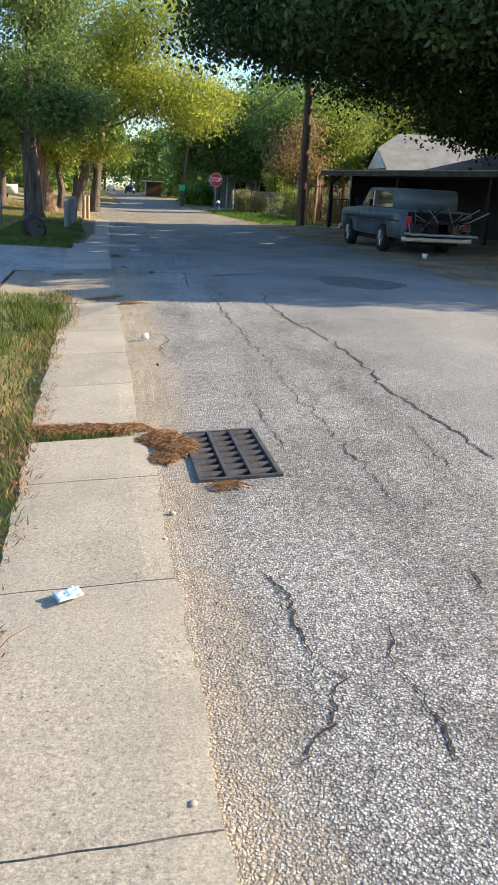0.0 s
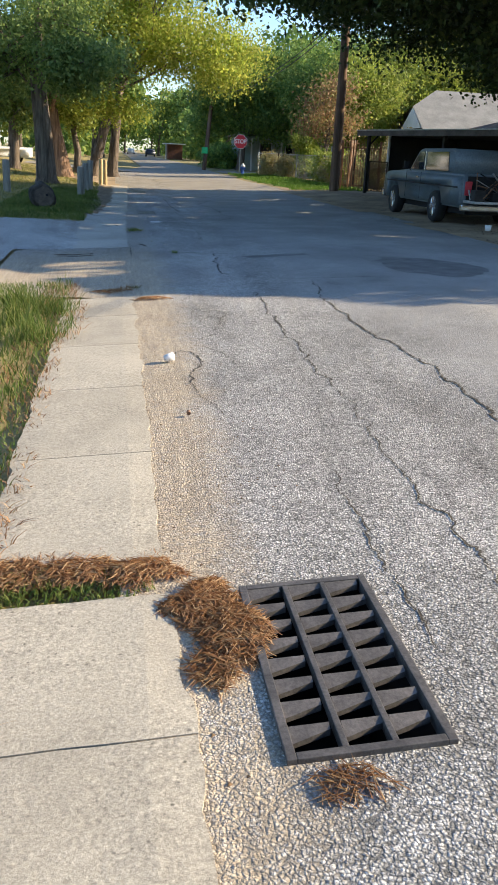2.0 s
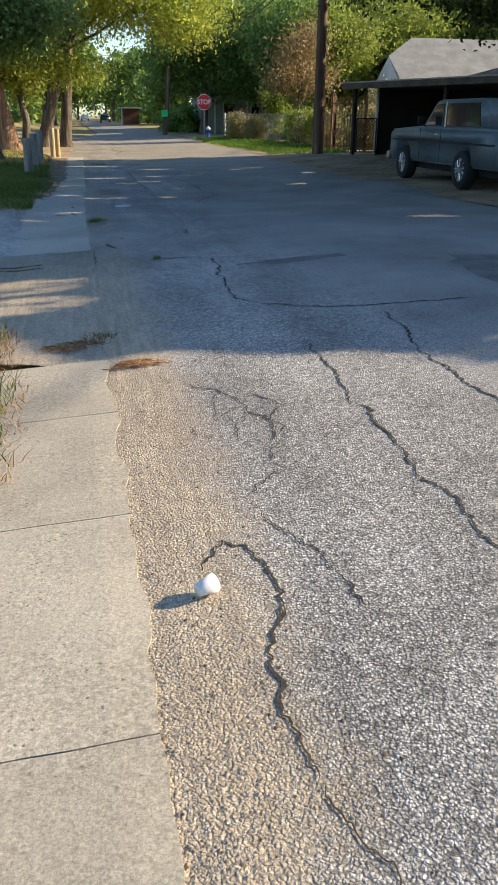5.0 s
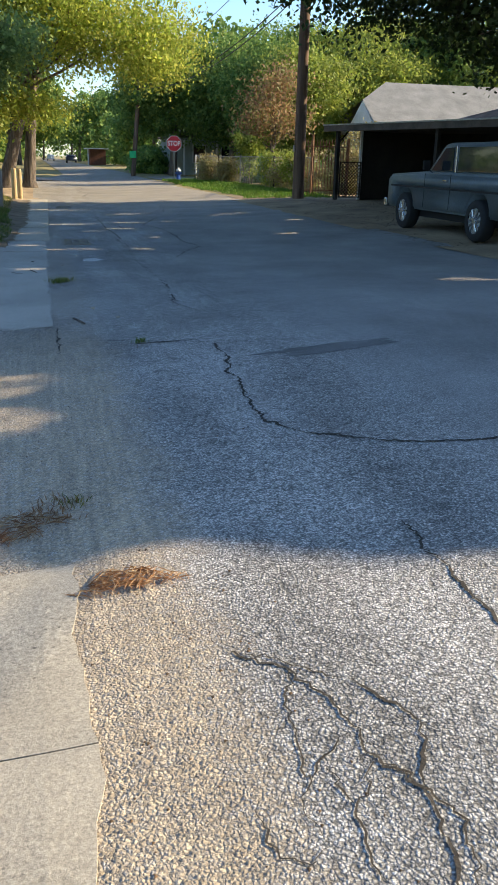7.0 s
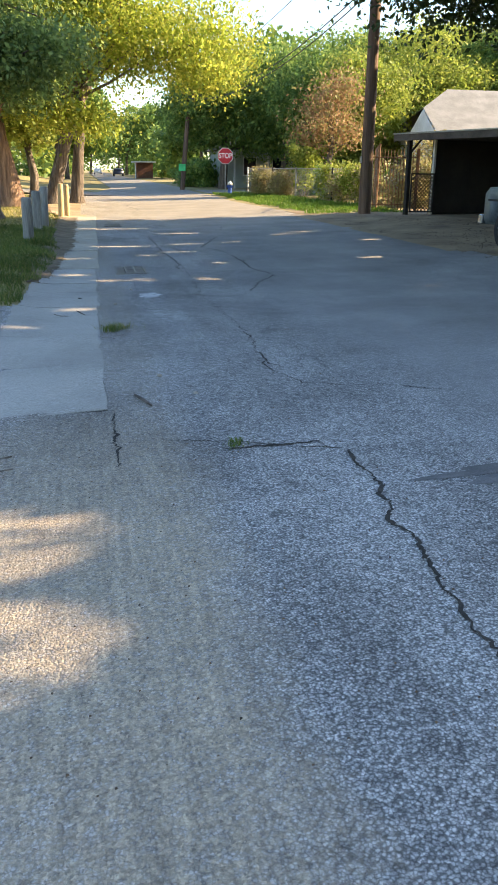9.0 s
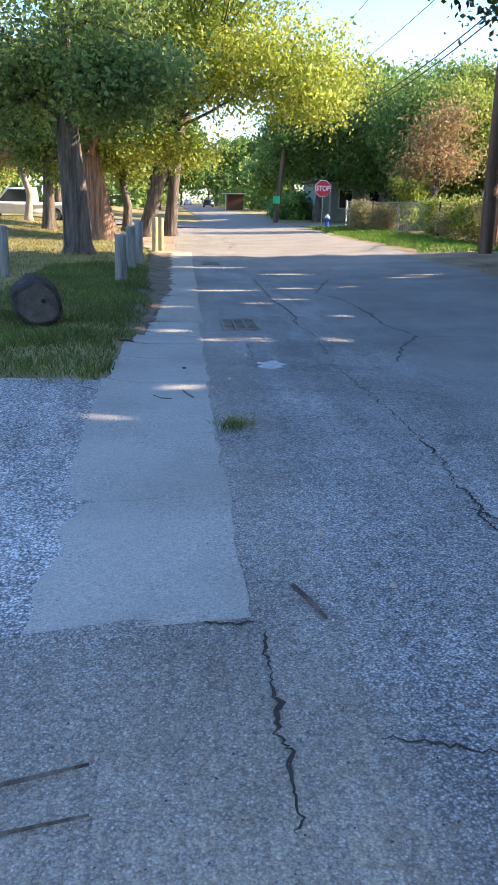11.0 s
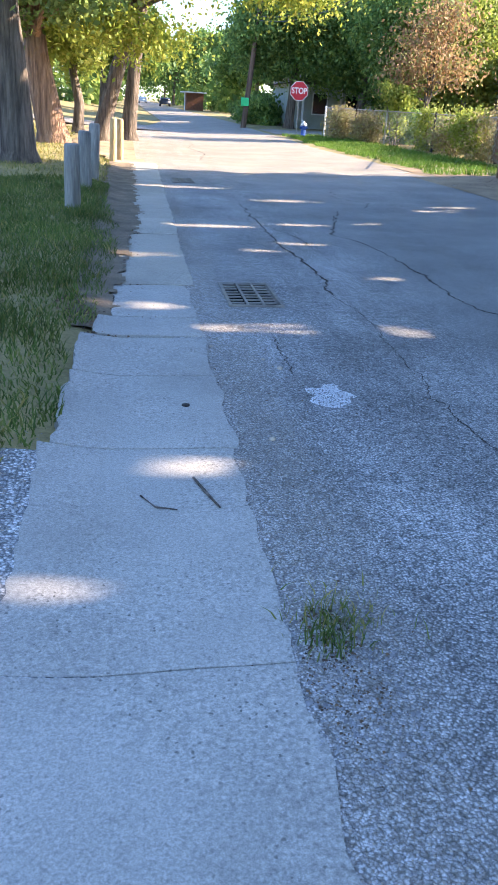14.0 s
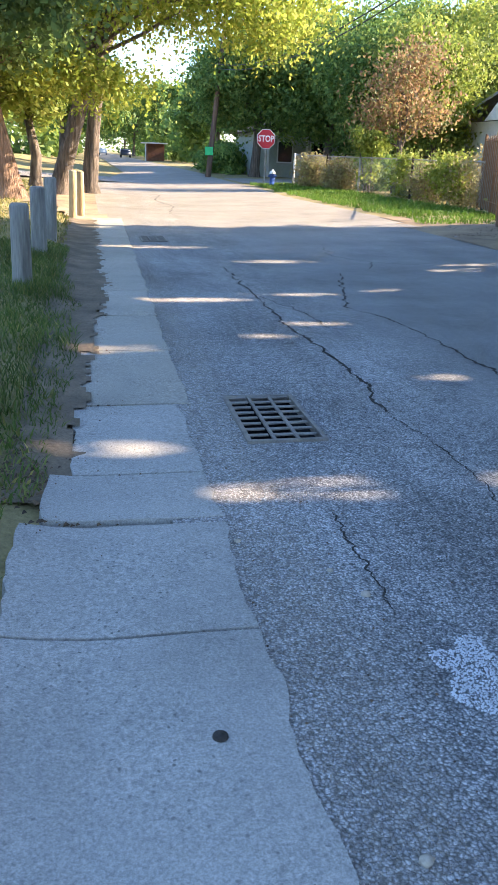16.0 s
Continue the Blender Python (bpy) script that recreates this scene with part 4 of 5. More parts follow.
    v = roots[:, None, :] + base[None] * s[:, None, None] * r.uniform(0.7, 1.2, (m, 4, 3)) + [0, 0, 0.0045]
    k = np.arange(m)[:, None] * 4
    f = np.concatenate([k + [[0, 1, 3]], k + [[1, 2, 3]], k + [[2, 0, 3]]])
    me = bpy.data.meshes.new(name)
    fill_mesh(me, v.reshape(-1, 3), f)
    me.materials.append(mat)
    return tagged(new(name, me), label, "gravel", kind="stuff")


STONE = surface("loose_stone", (0.30, 0.25, 0.19), (0.52, 0.45, 0.35), 3, 50, 0.9, 0.3, 0.003, 0, None, 0.45)
STONE_GREY = surface("grey_chip", (0.24, 0.235, 0.23), (0.44, 0.43, 0.42), 3, 50, 0.85, 0.3, 0.003, 0, None, 0.5)
gravel_stuff("gutter_grit", "loose sandy grit in the gutter", 15000, (-0.36, 0.25, 0.3, 11.5), lambda x, y: x < 0.02 + 0.2 * noise.noise((y * 1.3, 0, 2)) and not (-0.13 < x and 4.0 < y < 4.94), (0.002, 0.0055), STONE, 41)
gravel_stuff("road_chips", "stone chips standing out of the chip seal", 52000, (-0.1, 2.4, 0.4, 11.5), lambda x, y: not (-0.13 < x < 0.37 and 4.0 < y < 4.94) and abs(x - 0.1) < 0.5 + 0.22 * y, (0.0025, 0.006), STONE_GREY, 42)
gravel_stuff("road_chips", "stone chips standing out of the shaded street", 42000, (-0.3, 2.2, 12.5, 24), lambda x, y: not (-0.05 < x < 0.46 and 23.45 < y < 24.45), (0.0025, 0.006), STONE_GREY, 43)
gravel_stuff("drive_grit", "loose pale grit on the driveway", 9000, (-3.2, -1.2, 13.0, 20.6), lambda x, y: True, (0.004, 0.012), STONE, 44)
gravel_stuff("gutter_grit", "grit gathered where walk and street meet", 13000, (-0.44, 0.0, 15, 28), lambda x, y: not (-0.05 < x and 23.45 < y < 24.45), (0.002, 0.006), STONE, 45)


gravel_stuff("lime_stain", "chalky white stain of fine flecks on the asphalt", 4600, (0.1, 0.52, 20.95, 21.6), lambda x, y: ((x - 0.31) / 0.15) ** 2 + ((y - 21.25) / 0.25) ** 2 < 0.75 + 0.8 * noise.noise((x * 9, y * 9, 0)), (0.0035, 0.008), LIME, 46)


gravel_stuff("pothole_grit", "loose stones in the hollow beside the walk", 420, (-0.4, -0.05, 18.35, 19.1), lambda x, y: True, (0.004, 0.013), STONE_GREY, 51)
gravel_stuff("mouth_gravel", "coarse sandy gravel in the driveway mouth", 11000, (-1.9, 0.15, 11.5, 16.0), lambda x, y: x < -0.15 + 0.3 * noise.noise((y * 1.1, 0, 6)), (0.003, 0.0095), STONE, 52)
gravel_stuff("gutter_gravel", "coarse gravel washed along the gutter", 5200, (-0.42, 0.1, 5.6, 11.4), lambda x, y: x < -0.02 + 0.15 * noise.noise((y * 1.3, 0, 2)) and noise.noise((x * 4, y * 1.5, 3)) > -0.15, (0.003, 0.009), STONE, 53)
BITS = surface("dead_leaf_bits", (0.06, 0.04, 0.025), (0.26, 0.16, 0.08), 9, 60, 0.9, 0.2, 0.003, 0, None, 0.6)
gravel_stuff("pothole_grit", "dark earth and grit round the weed beside the walk", 900, (-0.42, -0.05, 18.3, 19.2), lambda x, y: ((x + 0.24) / 0.11) ** 2 + ((y - 18.75) / 0.36) ** 2 < 0.9 + 0.9 * noise.noise((x * 12, y * 7, 0)), (0.003, 0.010), BITS, 55)
gravel_stuff("leaf_bits", "small dead leaf bits and twigs on the walk", 260, (-1.05, -0.2, 0.5, 11.3), lambda x, y: True, (0.004, 0.011), BITS, 47)
gravel_stuff("leaf_bits", "dark bits of bark and grit in the sandy gutter", 420, (-0.42, 0.3, 5.5, 11.4), lambda x, y: True, (0.003, 0.010), BITS, 54)
gravel_stuff("leaf_bits", "dark grit and leaf bits on the shaded walk", 1500, (-1.2, 1.6, 12.5, 25), lambda x, y: True, (0.003, 0.009), BITS, 48)
gravel_stuff("leaf_bits", "dead leaves gathered along the lawn edge", 5000, (-1.5, -0.65, 22.2, 38), lambda x, y: abs(x + 1.0) < 0.3 + 0.3 * noise.noise((y * 1.1, 0, 4)), (0.008, 0.022), BITS, 49)
gravel_stuff("leaf_bits", "dead leaves on the earth beside the road", 5000, (6.2, 10.5, 14, 37), lambda x, y: True, (0.01, 0.026), BITS, 50)


def stone(x, y, r, mat, label, seed):
    bm = pebble_mesh(r, seed)
    ob = link_mesh("stone", bm, mat, True)
    ob.location = (x, y, ground_z(x, y) + r * 0.35)
    return tagged(ob, label, "stone", "loose stones")


for k, (sx, sy, sr) in enumerate(((-0.42, 1.6, 0.018), (-0.36, 3.3, 0.015), (-0.3, 3.6, 0.02), (-0.5, 5.6, 0.014), (0.25, 16.3, 0.02), (0.05, 16.9, 0.024), (0.1, 21.8, 0.02), (0.02, 22.0, 0.015), (-0.15, 20.6, 0.02), (-0.3, 22.3, 0.015))):
    stone(sx, sy, sr, STONE, "small pale loose stone on the pavement", k * 1.3)


def stick(pts, r, label):
    ob = link_mesh("stick", pipe([(x, y, ground_z(x, y) + r + 0.012) for x, y in pts], [r, r * 1.1, r * 0.7], 6), BARK, True)
    return tagged(ob, label, "stick")


stick([(-0.59, 20.14), (-0.55, 20.0), (-0.50, 19.84)], 0.006, "dark fallen stick on the concrete walk")
stick([(-0.83, 19.98), (-0.77, 19.87), (-0.68, 19.84)], 0.004, "thin bent twig on the concrete walk")
stick([(-0.17, 16.35), (-0.12, 16.2), (-0.08, 16.05)], 0.010, "short dark stick on the street")

stick([(-1.5, 15.4), (-1.2, 15.27), (-0.92, 15.33)], 0.007, "dark fallen twig in the driveway mouth")
stick([(-1.45, 15.22), (-1.15, 15.08), (-0.9, 15.12)], 0.006, "dark fallen twig in the driveway mouth")
cup = thing("paper_cup", "crushed white paper cup lying in the gutter", "cup", -0.17, 8.36, ground_z(-0.17, 8.36) + 0.01, 25)
part("cup_body", pipe([(-0.035, 0, 0.03), (0.0, 0, 0.034), (0.035, 0, 0.036)], [0.022, 0.028, 0.034], 12), PAPER, cup, "", True)
can = thing("bottle_cap", "brown crushed can end lying in the sand", "litter", -0.13, 7.02, ground_z(-0.13, 7.02) + 0.012)
part("can_body", pipe([(0, -0.015, 0.012), (0, 0.015, 0.014)], [0.011, 0.013], 10), RUST_IRON, can)
wrap = bmesh.new()
bmesh.ops.create_grid(wrap, x_segments=10, y_segments=8, size=0.5)
for v in wrap.verts:
    v.co = Vector((v.co.x * 0.11, v.co.y * 0.085 + 0.02 * v.co.x, 0.014 + 0.014 * noise.noise((v.co.x * 5, v.co.y * 6, 3))))
wob = link_mesh("wrapper", wrap, FOIL, True)
wob.matrix_world = pose(-0.78, 2.8, ground_z(-0.78, 2.8) + 0.022, 0, 0, 20)
sol = wob.modifiers.new("thick", "SOLIDIFY")
sol.thickness = 0.002
tagged(wob, "crumpled pale blue wrapper on the concrete walk", "litter")
hole = link_mesh("valve_cover", pipe([(-0.56, 21.09, ground_z(-0.56, 21.09) + 0.005), (-0.56, 21.09, ground_z(-0.56, 21.09) + 0.019)], [0.024, 0.022], 14), CRACK, True)
tagged(hole, "small round black valve cover in the walk", "cover")


# ---- posts and log ----
def post(x, y, h, r, mat, label, lean=(0, 0), group="wooden posts along the lawn"):
    z = ground_z(x, y)
    t = thing("wooden_post", label, "post", x, y, z, group=group)
    part("shaft", pipe([(0, 0, -0.2), (0, 0, 0.02), (lean[0] * 0.5, lean[1] * 0.5, h * 0.5), (lean[0], lean[1], h - 0.03), (lean[0], lean[1], h)], [r, r * 1.03, r, r * 0.98, r * 0.78], 14, 0.12), mat, t, "", True)
    return t


post(-1.61, 28.69, 0.86, 0.105, POST_WOOD, "round grey weathered wooden post in the grass")
post(-1.56, 31.4, 0.92, 0.105, POST_WOOD, "round grey wooden post in the grass")
post(-1.5, 33.6, 0.98, 0.105, POST_WOOD, "round grey wooden post leaning in the grass", (0.03, 0))
post(-1.2, 38.9, 1.02, 0.085, POST_YELLOW, "tan wooden post in the sun", (0.02, 0))
post(-1.02, 39.6, 1.02, 0.085, POST_YELLOW, "tan wooden post in the sun")
post(-3.9, 29.6, 0.95, 0.11, POST_WOOD, "round grey wooden post beside the log")
post(-6.2, 31.5, 0.9, 0.11, POST_WOOD, "round grey wooden post in the lawn")

log = thing("log", "short thick dark log lying on the grass", "log", -2.33, 23.55, ground_z(-2.33, 23.6), 12)
part("bark", pipe([(0.0, -0.36, 0.27), (0, -0.1, 0.28), (0, 0.2, 0.28), (0, 0.5, 0.26)], [0.28, 0.30, 0.30, 0.27], 22, 0.22), CHAR, log, "", True)
part("cut_end", pipe([(0, -0.372, 0.27), (0, -0.355, 0.27)], [0.22, 0.24], 22, 0.15), LOG_END, log, "weathered cut end")
# raised black disc; the hole's inner shade is only its colour
part("hole_disc", pipe([(0.06, -0.385, 0.30), (0.06, -0.37, 0.30)], [0.02, 0.03], 9, 0.2), PIT_SHADE, log, "black disc painted as a shaded hole")


# ---- trees on the lawn ----
def flare(h, r, dx=0.0, dy=0.0, top=0.75):
    return [(0, 0, 0.0, r * 1.35), (dx * 0.05, dy * 0.05, 0.25, r * 1.08), (dx * 0.3, dy * 0.3, h * 0.35, r), (dx * 0.7, dy * 0.7, h * 0.7, r * 0.9), (dx, dy, h, r * top)]


tree("cedar_tree", "tall cedar with a thick grey trunk and dark foliage", -3.2, 36.3, flare(4.6, 0.33, -0.25), [(-3.4, 35.8, 6.0, 3.0, 2.8, 2.6, 120), (-1.9, 34.6, 4.3, 1.3, 1.2, 0.9, 60), (-5.3, 35.6, 4.2, 1.6, 1.4, 1.2, 45), (-3.2, 36.3, 9.2, 2.2, 2.2, 2.2, 90)], 0.075, CEDAR_LEAF, BARK, 101, 110, 0.42, 12)
tree("cedar_tree", "leaning cedar with shredding red bark", -3.1, 44.6, [(0, 0, 0, 0.52), (-0.05, 0, 0.4, 0.42), (-0.25, 0, 1.4, 0.38), (-0.45, 0, 2.4, 0.36), (-0.5, 0, 3.6, 0.26)], [(-3.6, 44.2, 5.6, 2.6, 2.4, 2.0, 180), (-2.4, 43.6, 4.4, 1.2, 1.2, 0.8, 50)], 0.10, CEDAR_LEAF, BARK_RED, 102, 80, 0.36, 7)
ELM = [(-1.5, 47, 6.6, 3.6, 3.0, 2.3, 150), (2.4, 46.5, 6.5, 2.8, 2.6, 1.9, 130), (4.6, 46.0, 5.9, 1.8, 2.0, 1.5, 70), (-0.2, 47, 8.8, 4.0, 3.4, 2.2, 150), (-1.6, 44.8, 3.5, 1.0, 0.9, 0.4, 22), (-0.2, 44.8, 3.3, 0.9, 0.8, 0.35, 18), (2.0, 45.5, 9.8, 3.0, 2.4, 1.2, 70)]
tree("elm_tree", "broad elm with bright yellow-green leaves over the street", -1.75, 47.2, [(0, 0, 0, 0.36), (0.05, 0, 0.35, 0.27), (0.5, 0, 1.9, 0.24), (0.95, 0, 3.4, 0.22), (1.3, -0.1, 4.8, 0.18)], ELM, 0.075, ELM_LEAF, BARK, 103, 95, 0.6, 14, droop=0.6)
tree("elm_tree", "slender second elm trunk with yellow-green leaves", -0.75, 50.5, [(0, 0, 0, 0.36), (0, 0, 0.35, 0.27), (0.15, 0, 2.2, 0.24), (0.45, 0, 4.4, 0.2)], [(0.3, 51, 7.5, 2.6, 2.4, 2.2, 80)], 0.09, ELM_LEAF, BARK, 104, 90, 0.5, 7, droop=0.6)
tree("young_tree", "forked young tree behind the wooden posts", -2.75, 52.5, [(0, 0, 0, 0.26), (0, 0, 0.3, 0.2), (0.05, 0, 1.1, 0.19), (-0.2, 0, 2.4, 0.14)], [(-3.0, 52, 4.0, 1.7, 1.5, 1.3, 110)], 0.12, LIGHT_LEAF, BARK, 105, 60, 0.4, 6)
tree("cedar_tree", "small cedar with a flared dark trunk", -6.0, 50.5, flare(3.4, 0.25, 0.1), [(-6.0, 50, 4.6, 1.9, 1.7, 1.9, 150)], 0.10, CEDAR_LEAF, BARK, 106, 80, 0.36, 6)
tree("crape_myrtle", "crape myrtle with several pale pinkish trunks", -7.6, 55.0, [(0, 0, 0, 0.22), (0, 0, 0.3, 0.17), (0.1, 0, 1.2, 0.16), (-0.3, 0, 2.6, 0.13)], [(-7.9, 55, 4.6, 2.2, 1.8, 1.5, 120)], 0.12, RUST_LEAF, BARK_PALE, 107, 55, 0.45, 10)

# ---- the live oak whose crown shades the street ----
OAK = [(11.5, 24.5, 8.8, 7.2, 10.5, 3.6, 1500), (5.4, 25.5, 6.9, 3.2, 6.8, 1.7, 480), (6.0, 17.0, 6.6, 2.8, 4.6, 1.9, 260), (16.5, 24.5, 6.0, 5.0, 11.5, 3.8, 700),
       (11.5, 33.5, 8.4, 6.0, 5.0, 3.2, 420), (8.8, 15.0, 9.0, 5.5, 5.0, 3.0, 420), (18.5, 33.0, 7.5, 4.0, 4.5, 3.6, 260), (17.0, 14.8, 7.0, 4.8, 5.2, 3.8, 330), (10.2, 24.0, 4.6, 1.8, 1.6, 0.5, 40),
       (12.2, 27.5, 4.5, 2.0, 2.0, 0.8, 60), (14.5, 31.0, 4.7, 2.0, 2.5, 0.8, 60), (13.5, 13.5, 6.6, 5.0, 3.2, 3.4, 520), (19.0, 20.0, 9.0, 5.0, 8.0, 3.0, 420)]
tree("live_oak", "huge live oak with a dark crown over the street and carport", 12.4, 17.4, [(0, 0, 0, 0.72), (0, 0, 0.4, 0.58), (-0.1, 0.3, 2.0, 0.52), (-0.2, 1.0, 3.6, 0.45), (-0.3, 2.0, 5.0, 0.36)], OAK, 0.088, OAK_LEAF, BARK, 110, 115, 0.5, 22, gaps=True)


# ---- utility poles and wires ----
def utility_pole(x, y, h, r, label, lean=(0.0, 0.0), arm=True):
    z = ground_z(x, y)
    t = thing("utility_pole", label, "utility pole", x, y, z, group="utility poles")
    part("shaft", pipe([(0, 0, -0.5), (0, 0, 0.0), (lean[0] * 0.5, lean[1] * 0.5, h / 2), (lean[0], lean[1], h)], [r, r, r * 0.85, r * 0.68], 16, 0.05), POLE_WOOD, t, "", True)
    if arm:
        part("crossarm", boxed(lean[0] - 1.2, lean[0] + 1.2, lean[1] - 0.28, lean[1] - 0.16, h - 0.75, h - 0.6, bevel=0.01), POLE_WOOD, t)
        for dx in (-1.1, -0.5, 0.5, 1.1):
            part("insulator", pipe([(lean[0] + dx, lean[1] - 0.22, h - 0.6), (lean[0] + dx, lean[1] - 0.22, h - 0.54), (lean[0] + dx, lean[1] - 0.22, h - 0.44)], [0.02, 0.05, 0.03], 8), GALV, t)
    return t


POLE_A = utility_pole(8.4, 36.87, 10.5, 0.20, "brown wooden utility pole at the road edge")
part("bracket", boxed(-0.23, -0.19, -0.06, 0.06, 1.55, 1.75, bevel=0.006), GALV, POLE_A, "small metal bracket")
POLE_B = utility_pole(6.35, 70.5, 9.0, 0.17, "dark leaning utility pole with a green marker", (0.85, 0), False)
part("marker", boxed(-0.24, 0.24, -0.24, -0.19, 1.25, 1.72, bevel=0.01), SIGN_GREEN, POLE_B, "bright green marker sign")


def wire(a, b, sag, r=0.014):
    a, b = Vector(a), Vector(b)
    pts = [a.lerp(b, i / 14) - Vector((0, 0, sag * 4 * (i / 14) * (1 - i / 14))) for i in range(15)]
    ob = link_mesh("overhead_cable", pipe(pts, r, 5), WIRE, True)
    return tagged(ob, "black overhead cable between utility poles", "cable", "overhead cables")


TOP = ground_z(8.4, 36.87)
for dx, dz in ((-1.1, 10.0), (0.0, 8.6)):
    wire((8.4 + dx, 36.7, TOP + dz - 0.1), (7.2 + dx * 0.5, 70.5, 8.9 if dz > 9 else 7.4), 0.5)
    wire((8.4 + dx, 36.7, TOP + dz - 0.1), (8.2 + dx, -25, 9.6 if dz > 9 else 8.3), 0.8)
for dz in (0.0, 0.22):
    wire((8.2, 36.8, 6.6 + dz), (6.6, 70.4, 6.2 + dz), 1.1, 0.02)
wire((7.2, 70.5, 8.2), (4.0, 130, 9), 0.8, 0.02)

# ---- stop sign ----
SX, SY = 7.88, 61.2
sz = ground_z(SX, SY)
sign = thing("stop_sign", "red octagonal stop sign on a steel post", "stop sign", SX, SY, sz)
part("post", boxed(-0.03, 0.03, 0.0, 0.04, -0.3, 2.55, bevel=0.006), GALV, sign)


def octagon(r, y0, y1, z):
    bm = bmesh.new()
    return extrude_xz(bm, [(r * math.cos(math.pi / 8 + k * math.pi / 4), z + r * math.sin(math.pi / 8 + k * math.pi / 4)) for k in range(8)], y0, y1)


SIGN_Z = 2.31 - sz
part("rim", octagon(0.49, -0.012, -0.002, SIGN_Z), SIGN_WHITE, sign, "white sign rim")
face = part("face", octagon(0.455, -0.018, -0.012, SIGN_Z), SIGN_RED, sign, "red sign face")
txt = bpy.data.curves.new("lettering", "FONT")
txt.body, txt.align_x, txt.align_y, txt.size, txt.extrude, txt.offset = "STOP", "CENTER", "CENTER", 0.40, 0.002, 0.008
tob = new("lettering", txt)
dg = bpy.context.evaluated_depsgraph_get()
tme = bpy.data.meshes.new_from_object(tob.evaluated_get(dg))
bpy.data.objects.remove(tob)
letters = new("lettering", tme)
tme.materials.clear()
tme.materials.append(SIGN_WHITE)
letters.parent = face
letters.matrix_local = pose(0, -0.021, SIGN_Z, 90, 0, 0)
letters.scale = (0.82, 1, 1)

# ---- hydrant ----
hy = thing("fire_hydrant", "blue fire hydrant with a white bonnet", "fire hydrant", 7.75, 58.75, ground_z(7.75, 58.75))
part("barrel", pipe([(0, 0, -0.05), (0, 0, 0.06), (0, 0, 0.061), (0, 0, 0.52)], [0.17, 0.17, 0.115, 0.115], 14), BLUE_PAINT, hy, "", True)
part("bonnet", pipe([(0, 0, 0.52), (0, 0, 0.55), (0, 0, 0.62), (0, 0, 0.67), (0, 0, 0.73)], [0.15, 0.15, 0.12, 0.05, 0.03], 14), SIGN_WHITE, hy, "white bonnet", True)
part("pumper_cap", pipe([(0, -0.11, 0.40), (0, -0.2, 0.40)], [0.085, 0.085], 12), BLUE_PAINT, hy)
for s in (-1, 1):
    part("hose_cap", pipe([(s * 0.1, 0, 0.42), (s * 0.19, 0, 0.42)], [0.06, 0.06], 10), BLUE_PAINT, hy)

# ---- chain link fence with vines ----
FENCE = [(8.8, 58.8), (9.6, 56.0), (10.2, 53.2), (11.0, 49.4), (11.2, 46.4), (11.1, 43.6)]
fence = thing("chain_link_fence", "old chain link fence with wooden and steel posts, grown with vines", "fence")
for k, (fx, fy) in enumerate(FENCE):
    z = ground_z(fx, fy)
    part("post", pipe([(fx, fy, z - 0.2), (fx, fy, z + 1.45)], [0.05, 0.045], 8), WHITE_PAINT if k == 0 else (GALV, DARK_BOARDS_SHADE)[k % 2], fence)
for (ax, ay), (bx, by) in zip(FENCE, FENCE[1:]):
    az, bz = ground_z(ax, ay), ground_z(bx, by)
    part("top_rail", pipe([(ax, ay, az + 1.38), (bx, by, bz + 1.38)], 0.022, 6), GALV, fence)
    net = bmesh.new()
    L = math.hypot(bx - ax, by - ay)
    n = int(L / 0.11)
    for i in range(-12, n):
        for d in (1, -1):
            p0, p1 = (i, i + 12) if d > 0 else (i + 12, i)
            t0, t1 = clamp(p0 / n, 0, 1), clamp(p1 / n, 0, 1)
            h0, h1 = 0.08 + 1.28 * (t0 * n - p0) / (p1 - p0), 0.08 + 1.28 * (t1 * n - p0) / (p1 - p0)
            if abs(t0 - t1) > 1e-4:
                tube(net, [(ax + (bx - ax) * t0, ay + (by - ay) * t0, az + h0), (ax + (bx - ax) * t1, ay + (by - ay) * t1, az + h1)], 0.004, 3, cap=False)
    part("wire_mesh", net, GALV, fence)


def shrub(name, label, blobs, size, mat, seed, per=60, spread=0.22, stems=7, category="shrub"):
    r = np.random.default_rng(seed)
    cx, cy = blobs[0][0], blobs[0][1]
    z0 = ground_z(cx, cy)
    t = thing(name, label, category, cx, cy, z0)
    bm = bmesh.new()
    for _ in range(stems):
        b = blobs[r.integers(len(blobs))]
        e = Vector((b[0] - cx, b[1] - cy, b[2] - z0)) + Vector(r.uniform(-0.6, 0.6, 3) * [b[3], b[4], b[5]])
        tube(bm, [(e.x * 0.3, e.y * 0.3, -0.1), (e.x * 0.6, e.y * 0.6, e.z * 0.55), e], [0.03, 0.02, 0.006], 5)
    part("stems", bm, BARK, t)
    p = leaf_points(blobs, r, per, spread)
    p = p[p[:, 2] > z0 + 0.03]
    ob = leaves_mesh("foliage", p - [cx, cy, z0], size, mat, r)
    ob.parent = t
    return t


shrub("vine_thicket", "dry tangled vines over the fence", [(9.4, 57.4, 0.9, 0.5, 1.3, 0.7, 70), (9.9, 55.0, 0.8, 0.45, 1.3, 0.7, 60)], 0.06, DRY_VINE, 201, 80)
shrub("vine_thicket", "straw-coloured and green vines on the fence", [(11.2, 47.5, 0.8, 0.5, 1.5, 0.7, 60), (11.3, 45.0, 0.9, 0.5, 1.2, 0.9, 70)], 0.06, DRY_VINE, 202, 70)
shrub("vine_thicket", "light green vines on the fence", [(11.2, 50.2, 1.0, 0.5, 1.0, 0.9, 60), (10.9, 45.6, 1.2, 0.4, 1.0, 0.8, 40)], 0.06, LIGHT_LEAF, 203, 60)
